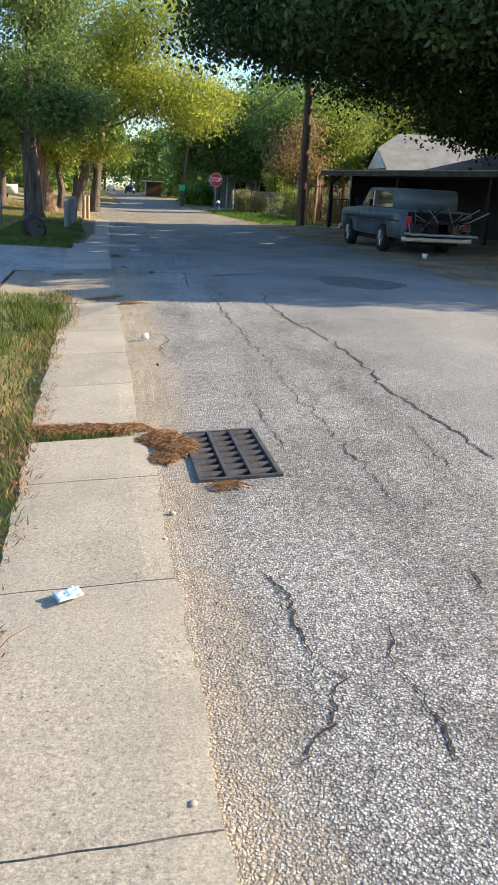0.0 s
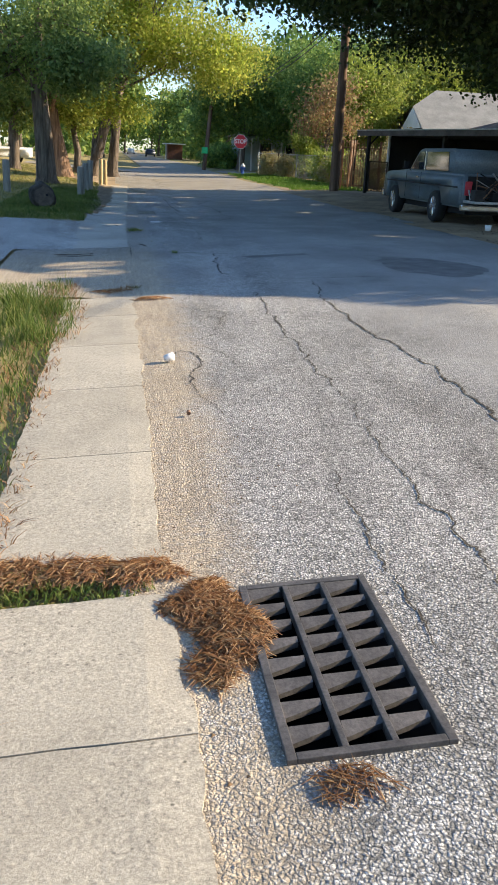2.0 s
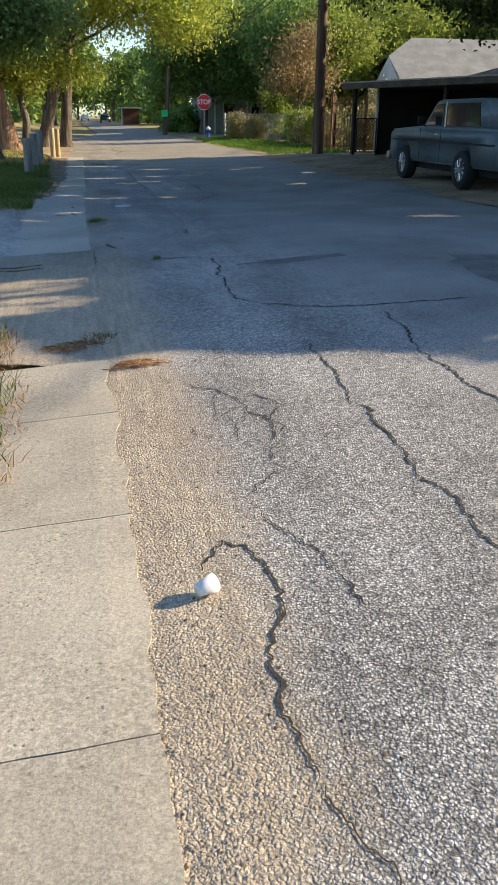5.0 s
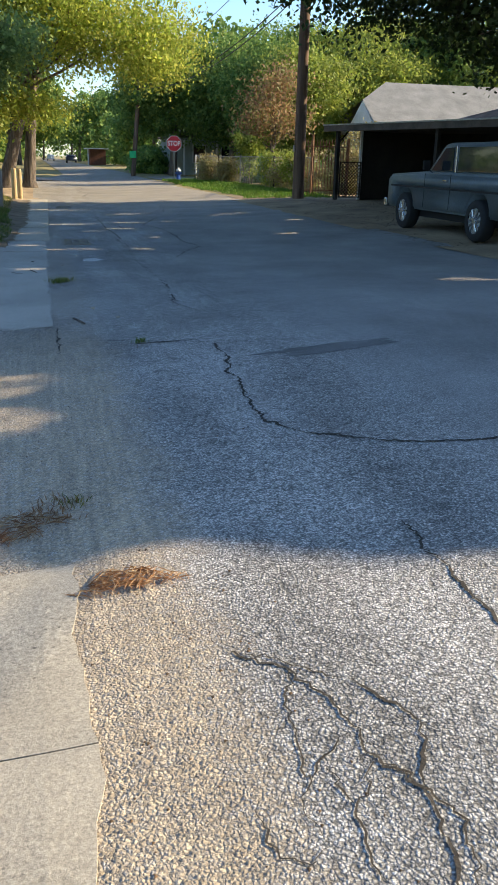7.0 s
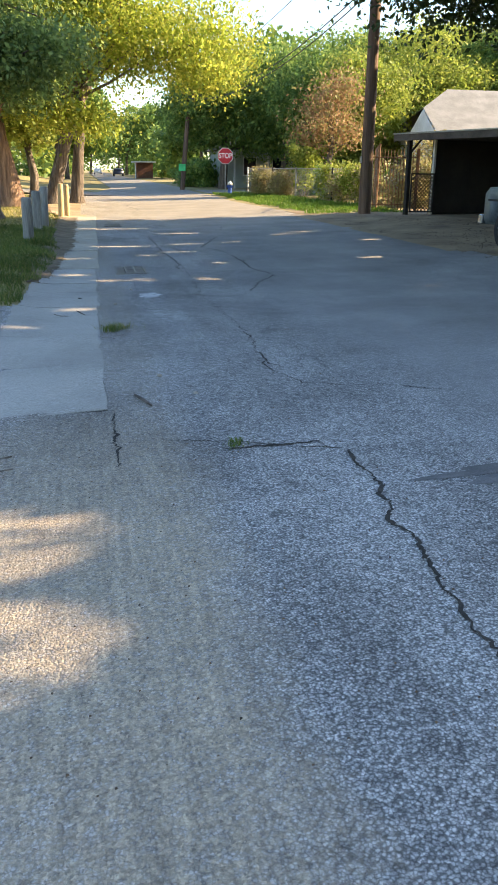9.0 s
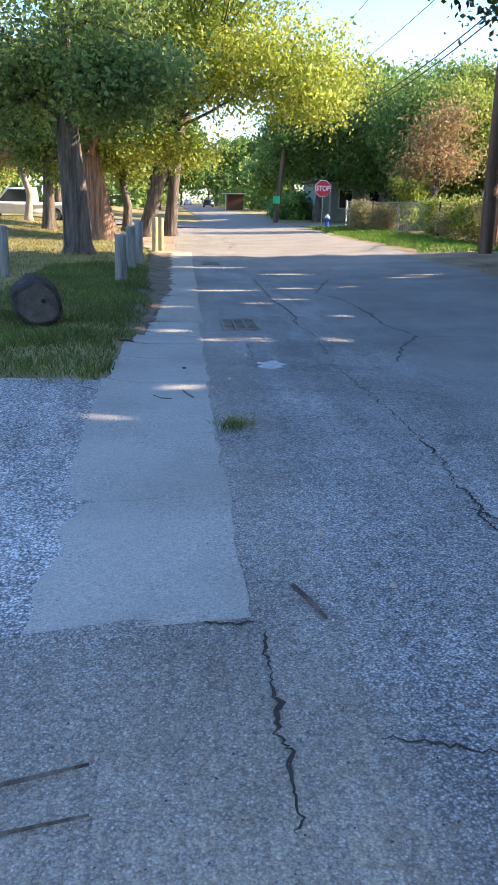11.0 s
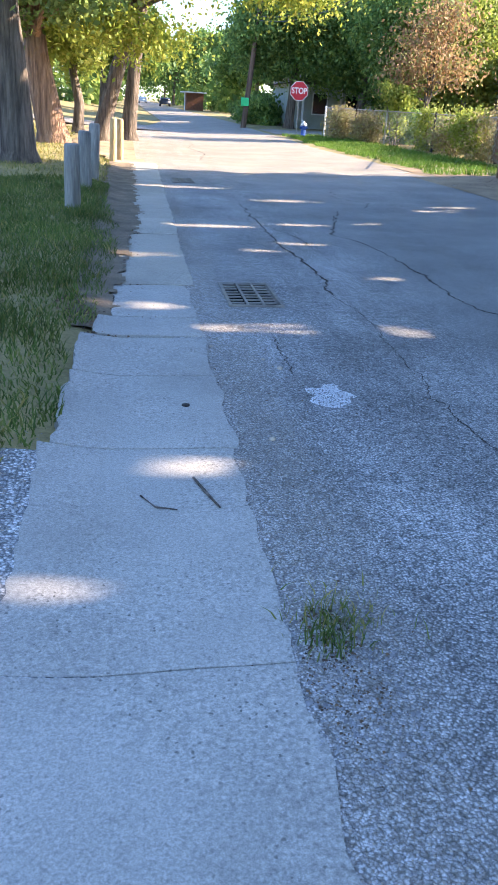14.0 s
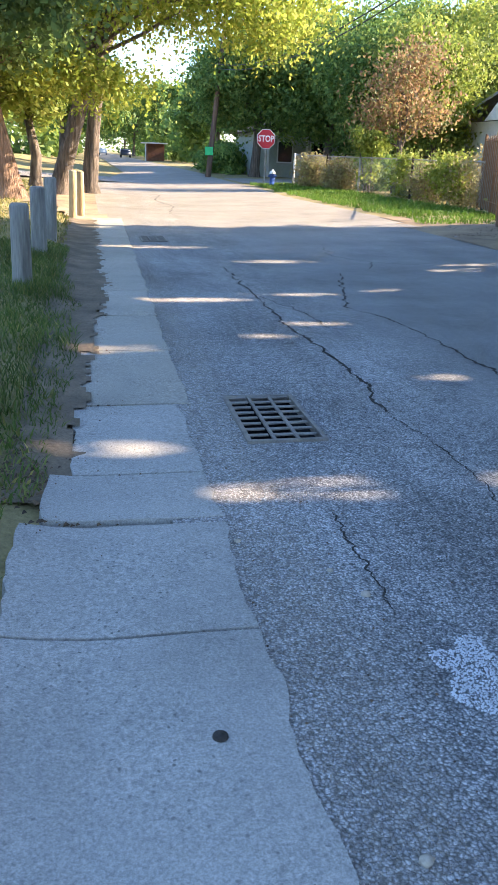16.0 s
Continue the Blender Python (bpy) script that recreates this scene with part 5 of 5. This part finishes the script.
shrub("vine_thicket", "dry and green vines beside the iron gate", [(12.0, 41.6, 1.1, 1.0, 1.2, 1.0, 90), (13.4, 43.0, 1.5, 1.0, 1.2, 1.4, 90)], 0.07, DRY_VINE, 207, 60)
shrub("young_shrub", "upright light green shrub behind the fence", [(10.7, 53.4, 1.7, 0.5, 0.5, 1.1, 40), (10.4, 53.2, 2.3, 0.6, 0.5, 0.5, 22), (11.1, 53.6, 2.2, 0.5, 0.5, 0.5, 20)], 0.085, LIGHT_LEAF, 204, 32, 0.16)
shrub("undergrowth", "dark green undergrowth behind the fence", [(12.8, 51, 0.7, 1.0, 3.0, 0.8, 90), (12.2, 57.0, 0.8, 1.2, 2.0, 0.9, 70)], 0.09, GREEN_LEAF, 205, 70)
tree("rusty_tree", "small tree with half brown dying leaves", 12.1, 54.0, [(0, 0, 0, 0.17), (0, 0, 0.3, 0.13), (0.1, 0, 1.2, 0.12), (0.0, 0, 2.3, 0.09)], [(12.0, 54, 3.8, 1.4, 1.3, 1.0, 26), (12.6, 53.9, 5.2, 0.9, 0.9, 0.9, 22), (11.1, 54, 3.1, 0.7, 0.7, 0.6, 14), (13.2, 54, 3.5, 0.8, 0.8, 0.7, 12), (11.8, 54, 4.9, 0.7, 0.7, 0.6, 12)], 0.085, RUST_LEAF, BARK, 108, 52, 0.52, 12, droop=0.8)


# ---- iron gate beside the carport ----
gate = thing("iron_gate", "rusty iron picket gate with pointed bars", "gate", 0, 0, 0)
gx0, gy0, gx1, gy1 = 9.15, 38.6, 10.75, 38.6
gz = ground_z(9.8, 38.6)
for k in range(15):
    x = gx0 + (gx1 - gx0) * k / 14
    part("bar", pipe([(x, 38.6, gz + 0.06), (x, 38.6, gz + 1.92), (x, 38.6, gz + 2.02)], [0.013, 0.013, 0.002], 6), RUST_IRON, gate)
for h in (0.22, 1.75):
    part("rail", boxed(gx0, gx1, 38.58, 38.62, gz + h - 0.02, gz + h + 0.02), RUST_IRON, gate)
for x in (gx0 - 0.06, gx1 + 0.06):
    part("post", boxed(x - 0.04, x + 0.04, 38.56, 38.64, gz - 0.1, gz + 2.05, bevel=0.006), RUST_IRON, gate)
fence2 = thing("picket_fence", "rusty iron picket fence behind the utility pole", "fence")
for k in range(47):
    y = 39.2 + k * 0.11
    x = 9.6 + 0.33 * (y - 39.2)
    h = 2.12 + 0.05 * math.sin(k * 1.7)
    part("picket", pipe([(x, y, gz + 0.04), (x, y, gz + h - 0.1), (x, y, gz + h)], [0.011, 0.011, 0.002], 6), (RUST_IRON, RUST_IRON, IRON_WORN)[k % 3], fence2)
for h in (0.3, 1.15, 1.95):
    part("rail", pipe([(9.58, 39.15, gz + h), (11.31, 44.35, gz + h)], 0.018, 6), RUST_IRON, fence2)
for py in (39.15, 41.75, 44.35):
    px = 9.6 + 0.33 * (py - 39.2)
    part("post", pipe([(px, py, gz - 0.15), (px + 0.03, py, gz + 2.2)], 0.04, 8), RUST_IRON, fence2)

# ---- carport and house ----
cz = 0.24
TURN = radians(16.0)                                # carport and wing stand askew to the street, turned about the carport corner
CORNER = (9.15 - (9.15 * math.cos(TURN) - 36.4 * math.sin(TURN)), 36.4 - (9.15 * math.sin(TURN) + 36.4 * math.cos(TURN)))
carport = thing("carport", "low dark carport with a flat roof and pale edge trim", "carport", *CORNER, 0, 16.0)
part("roof", boxed(9.15, 14.2, 20.6, 36.4, 2.50, 2.62, bevel=0.01), ROOF_DARK, carport)
part("fascia", boxed(9.09, 9.145, 20.5, 36.45, 2.44, 2.66, bevel=0.006), ROOF_DARK, carport)
part("trim", boxed(9.05, 9.088, 20.5, 36.45, 2.625, 2.665), GALV, carport, "pale metal roof edge")
for y in (36.1, 31.2, 26.0, 21.0):
    part("post", boxed(9.40, 9.52, y - 0.06, y + 0.06, cz - 0.2, 2.50, bevel=0.008), DARK_BOARDS_SHADE, carport)
part("white_post", boxed(10.36, 10.44, 36.0, 36.08, cz - 0.1, 2.50), WHITE_PAINT, carport, "white painted post")
for y in (36.1,):
    part("brace", pipe([(9.5, y, 2.1), (9.9, y, 2.5)], 0.03, 6), DARK_BOARDS_SHADE, carport)
# these walls close the view; the carport's inner shade is in their colour
part("back_wall", boxed(13.9, 14.05, 20.6, 36.4, cz - 0.2, 2.50), DARK_BOARDS_SHADE, carport, "back wall, near black for the carport's inner shade")
part("end_wall", boxed(10.5, 13.9, 36.15, 36.28, cz - 0.2, 2.50), DARK_BOARDS_SHADE, carport, "end wall, near black for the carport's inner shade")
lat = thing("lattice_panel", "dark diamond lattice panel beside the carport post", "lattice", 0, 0, 0)
fr = bmesh.new()
for a in ((9.56, 9.60, 0.33, 1.5), (10.30, 10.34, 0.33, 1.5)):
    box(fr, a[0], a[1], 35.98, 36.02, a[2], a[3])
for h in (0.33, 1.46):
    box(fr, 9.60, 10.30, 35.98, 36.02, h, h + 0.04)
part("frame", fr, DARK_BOARDS_SHADE, lat)
for s in (1, -1):
    for k in range(-8, 8):
        x0, x1 = 9.6 + k * 0.115, 9.6 + k * 0.115 + 1.09
        if s < 0:
            x0, x1 = x1, x0
        pts = []
        for t in np.linspace(0, 1, 40):
            x, z = x0 + (x1 - x0) * t, 0.37 + 1.09 * t
            if 9.6 <= x <= 10.3:
                pts.append((x, z))
        if len(pts) > 1:
            (xa, za), (xb, zb) = pts[0], pts[-1]
            part("slat", pipe([(xa, 36.0 + 0.006 * s, za), (xb, 36.0 + 0.006 * s, zb)], 0.016, 4), DARK_BOARDS_SHADE, lat)

house = thing("house", "house with a grey shingle gable roof and white gable", "house", 0, 0, 0)
# a hipped main roof with a small white gable at its street end
part("wall", boxed(19.4, 34, 56.6, 64.4, 0, 3.65), WHITE_PAINT, house)
part("gable", extrude_yz(bmesh.new(), [(56.7, 3.66), (60.6, 3.66), (58.6, 5.0)], 19.0, 19.15), WHITE_PAINT, house, "pale white boarded gable")
rb = bmesh.new()
vs = [rb.verts.new(p) for p in ((18.9, 56.0, 3.55), (34.5, 56.0, 3.55), (34.5, 60.5, 6.25), (21.2, 60.5, 6.25), (18.9, 65.0, 3.55), (34.5, 65.0, 3.55), (19.0, 58.6, 5.05))]
for f in ((0, 1, 2, 3, 6), (6, 3, 4), (4, 3, 2, 5)):
    rb.faces.new([vs[i] for i in f])
part("roof", rb, SHINGLE, house, "grey shingle roof")
part("eave_board", boxed(18.85, 34.5, 55.95, 56.05, 3.42, 3.56), WHITE_PAINT, house)
wing = thing("house", "brown boarded house wing with a dark hipped roof beside the carport", "house", *CORNER, 0, 16.0)
part("wall", boxed(14.1, 22, 12.6, 36.3, 0, 2.7), BRICK_RED, wing)
part("side_wall", boxed(10.9, 14.1, 20.3, 20.45, 0, 2.48), BRICK_RED, wing)
for k in range(9):
    part("board", boxed(14.1 + k * 0.4, 14.1 + k * 0.4 + 0.38, 12.56, 12.6, 0.1, 2.6), BRICK_RED, wing)
rb = bmesh.new()
vs = [rb.verts.new(p) for p in ((13.4, 12.0, 2.66), (22.6, 12.0, 2.66), (22.6, 36.9, 2.66), (13.4, 36.9, 2.66), (18, 17.5, 4.4), (18, 31.5, 4.4))]
for f in ((0, 1, 4), (1, 2, 5, 4), (2, 3, 5), (3, 0, 4, 5), (3, 2, 1, 0)):
    rb.faces.new([vs[i] for i in f])
part("roof", rb, ROOF_DARK, wing)


# ---- old truck under the oak ----
def wheel(parent, x, y, z, r=0.36, w=0.24, side=-1):
    wh = new("wheel")
    wh.parent = parent
    wh.location = (x, y, z + r)
    tyre = bmesh.new()
    prof = [(-w / 2, r * 0.62), (-w / 2, r * 0.94), (-w * 0.36, r), (w * 0.36, r), (w / 2, r * 0.94), (w / 2, r * 0.62)]
    rings = []
    for k in range(28):
        a = 2 * math.pi * k / 28
        rings.append([tyre.verts.new((px, pr * math.cos(a), pr * math.sin(a))) for px, pr in prof])
    for k in range(28):
        r0, r1 = rings[k], rings[(k + 1) % 28]
        for i in range(len(prof) - 1):
            tyre.faces.new((r0[i], r0[i + 1], r1[i + 1], r1[i]))
    bmesh.ops.recalc_face_normals(tyre, faces=tyre.faces[:])
    part("tyre", tyre, RUBBER, wh, "", True)
    rim = bmesh.new()
    tube(rim, [(side * w * 0.25, 0, 0), (side * w * 0.30, 0, 0), (side * w * 0.44, 0, 0)], [r * 0.58, r * 0.60, r * 0.62], 24)
    part("rim", rim, GALV, wh, "dull steel rim")
    sp = bmesh.new()
    for k in range(12):
        a = 2 * math.pi * k / 12
        tube(sp, [(side * w * 0.47, r * 0.12 * math.cos(a), r * 0.12 * math.sin(a)), (side * w * 0.46, r * 0.58 * math.cos(a), r * 0.58 * math.sin(a))], [0.018, 0.022], 6)
    tube(sp, [(side * w * 0.4, 0, 0), (side * w * 0.58, 0, 0)], [r * 0.22, r * 0.14], 12)
    part("spokes", sp, TRUCK_TRIM, wh, "dull chrome wheel spokes")
    return wh


def truck_body(width, outline, arches, bevel=0.05):
    """A side outline (y, z) with round wheel arches cut from its lower edge, extruded over the width."""
    pts = list(outline)
    low = []
    for yc, r in sorted(arches):
        zb = outline[0][1]
        for k in range(9):
            a = math.pi * k / 8
            low.append((yc - r * math.cos(a), zb + r * math.sin(a)))
    pts = [pts[0]] + low + pts[1:]
    bm = extrude_yz(bmesh.new(), pts, 0, width)
    bmesh.ops.bevel(bm, geom=[e for e in bm.edges if abs(e.verts[0].co.x - e.verts[1].co.x) < 1e-5 and e.calc_face_angle(0) > 0.5], offset=bevel, segments=3, affect="EDGES")
    return bm


TX, TY = 7.0, 20.3
tz = ground_z(7.5, 23.0)
truck = thing("pickup_truck", "old faded blue-grey truck parked under the oak", "truck", TX, TY, tz)
LEN = 5.5
part("body", truck_body(1.9, [(0.05, 0.48), (LEN - 0.05, 0.48), (LEN, 0.62), (LEN, 1.05), (LEN - 0.12, 1.14), (3.75, 1.22), (0.0, 1.20), (0.0, 0.6)], [(1.55, 0.41), (4.6, 0.41)]), TRUCK_PAINT, truck, "", True)
part("cab", truck_body(1.72, [(0.75, 1.19), (3.82, 1.19), (3.15, 1.70), (2.9, 1.74), (1.0, 1.74), (0.82, 1.68)], [], 0.04), TRUCK_PAINT, truck, "", True).location.x = 0.09
for side, xs in ((0, 0.076), (1, 1.806)):
    win = bmesh.new()
    extrude_yz(win, [(2.72, 1.24), (3.58, 1.24), (3.06, 1.64), (2.72, 1.66)], xs, xs + 0.018)
    part("door_window", win, GLASS, truck)
    win = bmesh.new()
    extrude_yz(win, [(1.02, 1.24), (2.52, 1.24), (2.52, 1.66), (1.12, 1.66)], xs, xs + 0.018)
    part("side_window", win, GLASS, truck)
    tr = bmesh.new()
    tube(tr, [(xs + 0.009, 2.62, 1.22), (xs + 0.009, 2.62, 1.68)], 0.022, 6)
    part("pillar_trim", tr, TRUCK_TRIM, truck)
ws = bmesh.new()
vs = [ws.verts.new(p) for p in ((0.2, 3.80, 1.235), (1.7, 3.80, 1.235), (1.62, 3.21, 1.68), (0.28, 3.21, 1.68))]
ws.faces.new(vs)
bmesh.ops.solidify(ws, geom=ws.faces[:], thickness=0.02)
part("windscreen", ws, GLASS, truck)
part("front_bumper", boxed(-0.02, 1.92, LEN + 0.0, LEN + 0.14, 0.46, 0.64, bevel=0.03), TRUCK_TRIM, truck)
part("rear_bumper", boxed(0.0, 1.9, -0.14, -0.01, 0.42, 0.56, bevel=0.03), TRUCK_TRIM, truck)
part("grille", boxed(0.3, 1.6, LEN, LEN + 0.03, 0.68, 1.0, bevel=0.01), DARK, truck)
for x in (0.17, 1.73):
    part("headlight", pipe([(x, LEN - 0.02, 0.86), (x, LEN + 0.045, 0.86)], [0.1, 0.09], 14), SIGN_WHITE, truck)
    part("tail_light", boxed(x - 0.08, x + 0.08, -0.025, 0.0, 0.75, 1.05, bevel=0.008), SIGN_RED, truck)
part("side_molding", boxed(-0.012, 0.0, 0.2, LEN - 0.2, 0.90, 0.935), DARK_BOARDS_SHADE, truck)
part("door_seam", boxed(-0.004, 0.004, 3.68, 3.695, 0.55, 1.18), DARK, truck)
part("door_seam", boxed(-0.004, 0.004, 2.60, 2.615, 0.55, 1.18), DARK, truck)
part("door_handle", boxed(-0.03, -0.002, 2.72, 2.88, 1.05, 1.08, bevel=0.006), TRUCK_TRIM, truck)
mir = part("mirror", boxed(-0.2, -0.06, 3.35, 3.43, 1.24, 1.42, bevel=0.02), DARK, truck)
part("mirror_arm", pipe([(-0.1, 3.38, 1.26), (0.02, 3.42, 1.2)], 0.012, 6), TRUCK_TRIM, mir)
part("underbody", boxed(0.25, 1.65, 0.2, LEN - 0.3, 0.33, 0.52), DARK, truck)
for piece in truck.children:
    piece.location.z -= 0.07
for wy in (1.55, 4.6):
    wheel(truck, 0.10, wy, 0.0, 0.36, 0.24, -1)
    wheel(truck, 1.80, wy, 0.0, 0.36, 0.24, 1)

# ---- truck's open back as a dark panel, scrap on the lowered tailgate ----
# flat near-black panel over the rear face, in place of a shaded hollow
part("back_shade_panel", boxed(0.14, 1.76, -0.012, 0.002, 0.59, 1.09), DARK, truck, "flat dark panel painted as the shaded load space")
part("tailgate", boxed(0.08, 1.82, -0.62, -0.02, 0.53, 0.585, bevel=0.012), GALV, truck, "pale lowered tailgate")
scrap = thing("scrap_heap", "heap of scrap pipes, frames and wire on the tailgate", "scrap", TX, TY, tz - 0.07)
r = np.random.default_rng(77)
for k in range(34):
    a = (r.uniform(0.1, 1.8), r.uniform(-0.6, -0.05), r.uniform(0.66, 0.75))
    b = (r.uniform(0.05, 2.3), r.uniform(-0.75, -0.03), r.uniform(0.75, 1.32))
    part("pipe", pipe([a, b], float(r.uniform(0.008, 0.02)), 6), (GALV, RUST_IRON, DARK, DARK)[k % 4], scrap)
for k in range(6):
    x0, s0 = r.uniform(0.1, 1.4), r.uniform(0.2, 0.4)
    part("junk_box", boxed(x0, x0 + s0, -0.55, -0.55 + s0, 0.656, 0.66 + s0 * 0.9, bevel=0.02), (DARK, DARK_BOARDS_SHADE, RUST_IRON)[k % 3], scrap)
for k in range(3):
    x0 = 0.5 + 0.45 * k
    part("coil", pipe([(x0 + 0.14 * math.cos(q), -0.62, 0.85 + 0.14 * math.sin(q)) for q in np.linspace(0, 6.2, 16)], 0.01, 5), DARK, scrap)
bucket = thing("bucket", "small pale bucket on the ground behind the truck", "bucket", 7.35, 19.4, ground_z(7.35, 19.4))
part("bucket_body", pipe([(0, 0, 0), (0, 0, 0.12)], [0.06, 0.075], 14), SIGN_WHITE, bucket, "", True)

# ---- beyond the crossing ----
hg = thing("house", "pale green house behind trees past the crossing", "house", 0, 0, 0)
part("wall", boxed(10.0, 20, 74, 82, 0, 3.0), HOUSE_GREEN, hg)
part("roof", extrude_xz(bmesh.new(), [(9.4, 2.95), (20.6, 2.95), (15, 4.8)], 73.3, 82.6), ROOF_DARK, hg)
for x in (11.4, 13.6):
    w = part("window", boxed(x, x + 0.9, 73.93, 74.0, 1.2, 2.4), GLASS, hg)
    part("window_frame", boxed(x - 0.08, x + 0.98, 73.97, 74.02, 1.12, 2.48), WHITE_PAINT, w)
part("door", boxed(15.4, 16.3, 73.95, 74.0, 0.2, 2.25), DARK, hg)
for x in (10.4, 12.9, 17.2):
    part("porch_post", boxed(x, x + 0.12, 72.6, 72.72, 0, 2.8), WHITE_PAINT, hg)
shed = thing("shed", "small red-brown shed with a pale porch roof", "shed", 0, 0, 0)
part("wall", boxed(7.3, 9.6, 136, 140, 0, 2.4), BRICK_RED, shed)
part("roof", boxed(6.7, 9.9, 134.4, 140.4, 2.4, 2.55), WHITE_PAINT, shed)
part("post", boxed(6.9, 7.05, 134.6, 134.75, 0, 2.4), WHITE_PAINT, shed)


def far_car(x, y, paint, label, turn=0.0, pick=False, group=""):
    z = ground_z(x, y)
    c = thing("parked_car", label, "car", x, y, z, turn, group=group)
    L = 5.4 if pick else 4.5
    part("body", truck_body(1.85, [(0.05, 0.4), (L - 0.05, 0.4), (L, 0.6), (L, 0.95), (L - 0.3, 1.02), (0.0, 1.02), (0.0, 0.5)], [(1.0, 0.38), (L - 0.95, 0.38)]), paint, c, "", True)
    cab = [(2.0, 1.0), (4.0, 1.0), (3.4, 1.75), (2.1, 1.78)] if pick else [(0.5, 1.0), (3.5, 1.0), (2.8, 1.45), (1.1, 1.47)]
    part("cabin", truck_body(1.65, cab, [], 0.03), paint, c, "", True).location.x = 0.1
    g0 = [(y0 * 0.92 + 0.24, 1.04 + (z0 - 1.0) * 0.82) for y0, z0 in cab]
    for xs in (0.09, 1.745):
        part("side_window", extrude_yz(bmesh.new(), g0, xs, xs + 0.016), GLASS, c)
    for wy in (1.0, L - 0.95):
        wheel(c, 0.1, wy, 0, 0.34, 0.22, -1)
        wheel(c, 1.75, wy, 0, 0.34, 0.22, 1)
    return c


far_car(-6.0, 59.5, CAR_WHITE, "silver-white pickup truck parked beyond the lawn", 90, True)
far_car(5.2, 172, CAR_DARK, "dark blue car parked far down the street", 0, False, "cars far down the street")
far_car(2.4, 230, CAR_WHITE, "white car parked far down the street", 0, False, "cars far down the street")

# ---- trees beyond ----
def big_tree(x, y, h, w, leaf, seed, n=260, size=0.24, label="large leafy tree beyond the crossing", per=36):
    r = np.random.default_rng(seed)
    blobs = [(x, y, h * 0.62, w, w, h * 0.36, n // 2)]
    for k in range(7):
        a = r.uniform(0, 6.28)
        blobs.append((x + math.cos(a) * w * 0.7, y + math.sin(a) * w * 0.5, h * r.uniform(0.35, 0.8), w * 0.55, w * 0.55, h * 0.17, n // 5))
    tree("background_tree", label, x, y, [(0, 0, 0, 0.35), (0, 0, 0.5, 0.27), (0.1, 0, h * 0.25, 0.24), (0.2, 0, h * 0.45, 0.18)], blobs, size, leaf, BARK, seed, per, 0.55, 6, group="trees beyond the crossing")


NEAR_BACK = [(9.5, 72, 9.5, 3.2, GREEN_LEAF), (13.5, 70, 9, 3.4, GREEN_LEAF), (18, 72, 11, 4, GREEN_LEAF), (22.5, 69, 11.5, 4.2, LIGHT_LEAF), (17.0, 62.5, 8.5, 2.6, LIGHT_LEAF),
             (15.5, 66, 9.5, 3, GREEN_LEAF), (27, 74, 13, 5, LIGHT_LEAF), (33, 72, 13, 5, GREEN_LEAF), (39, 70, 12, 5, LIGHT_LEAF), (47, 74, 13, 6, GREEN_LEAF),
             (16, 86, 12, 5, GREEN_LEAF), (20, 92, 14, 6, GREEN_LEAF), (30, 90, 15, 6, GREEN_LEAF), (42, 92, 15, 6, LIGHT_LEAF), (16.5, 98, 10, 4, GREEN_LEAF)]
FAR_BACK = [(15.5, 128, 12, 5, GREEN_LEAF), (12, 160, 13, 6, GREEN_LEAF), (9, 200, 14, 6, GREEN_LEAF), (-3, 100, 11, 4.5, GREEN_LEAF), (-2.5, 130, 15, 5, GREEN_LEAF),
            (-4, 170, 13, 6, LIGHT_LEAF), (2, 260, 15, 8, GREEN_LEAF), (10, 265, 15, 8, GREEN_LEAF), (-10, 84, 11, 4.5, LIGHT_LEAF), (-17, 80, 11, 5, GREEN_LEAF),
            (-25, 82, 12, 5, LIGHT_LEAF), (-34, 78, 12, 6, GREEN_LEAF), (-13, 68, 7, 3, LIGHT_LEAF), (-22, 62, 9, 4, GREEN_LEAF), (-12, 110, 13, 6, GREEN_LEAF)]
for k, (bx, by, bh, bw, bl) in enumerate(NEAR_BACK + FAR_BACK):
    big_tree(bx, by, bh, bw, bl, 300 + k, 290 if by < 80 else 150, 0.115 if by < 80 else 0.27, per=68 if by < 80 else 40)
shrub("hedge", "dark bushes beside the street past the crossing", [(8.8, 80, 1.0, 1.2, 4.0, 1.1, 110), (9.6, 88, 1.0, 1.3, 4.0, 1.1, 90)], 0.14, GREEN_LEAF, 206, 70, 0.35)


def woods(name, label, spans, leaf, seed):
    """Far woods closing the view: leaf clumps in long belts (x0, x1, y0, y1, height)."""
    r = np.random.default_rng(seed)
    out = []
    for x0, x1, y0, y1, h in spans:
        n = int((x1 - x0) * 3 + (y1 - y0) * 3)
        cx, cy = r.uniform(x0, x1, n), r.uniform(y0, y1, n)
        top = h * (0.7 + 0.3 * np.sin(cx * 0.35 + cy * 0.21) * np.cos(cx * 0.13))
        c = np.column_stack([cx, cy, top * r.uniform(0.05, 1, n)])
        out.append(np.repeat(c, 28, axis=0) + r.normal(size=(n * 28, 3)) * [1.1, 1.1, 0.8])
    p = np.concatenate(out)
    p = p[p[:, 2] > 0.3]
    return tagged(leaves_mesh(name, p, 0.5, leaf, r), label, "woods", kind="stuff")


woods("far_woods", "far woods closing the end of the street", [(-140, -6, 118, 140, 11), (14, 140, 105, 130, 13), (-30, 40, 290, 310, 16), (-7, -4, 140, 280, 9), (12, 16, 130, 280, 10)], GREEN_LEAF, 401)
woods("side_woods", "trees behind the houses along the street", [(-60, -40, -20, 118, 10), (55, 75, 0, 105, 9), (-60, 60, -50, -40, 9)], GREEN_LEAF, 402)
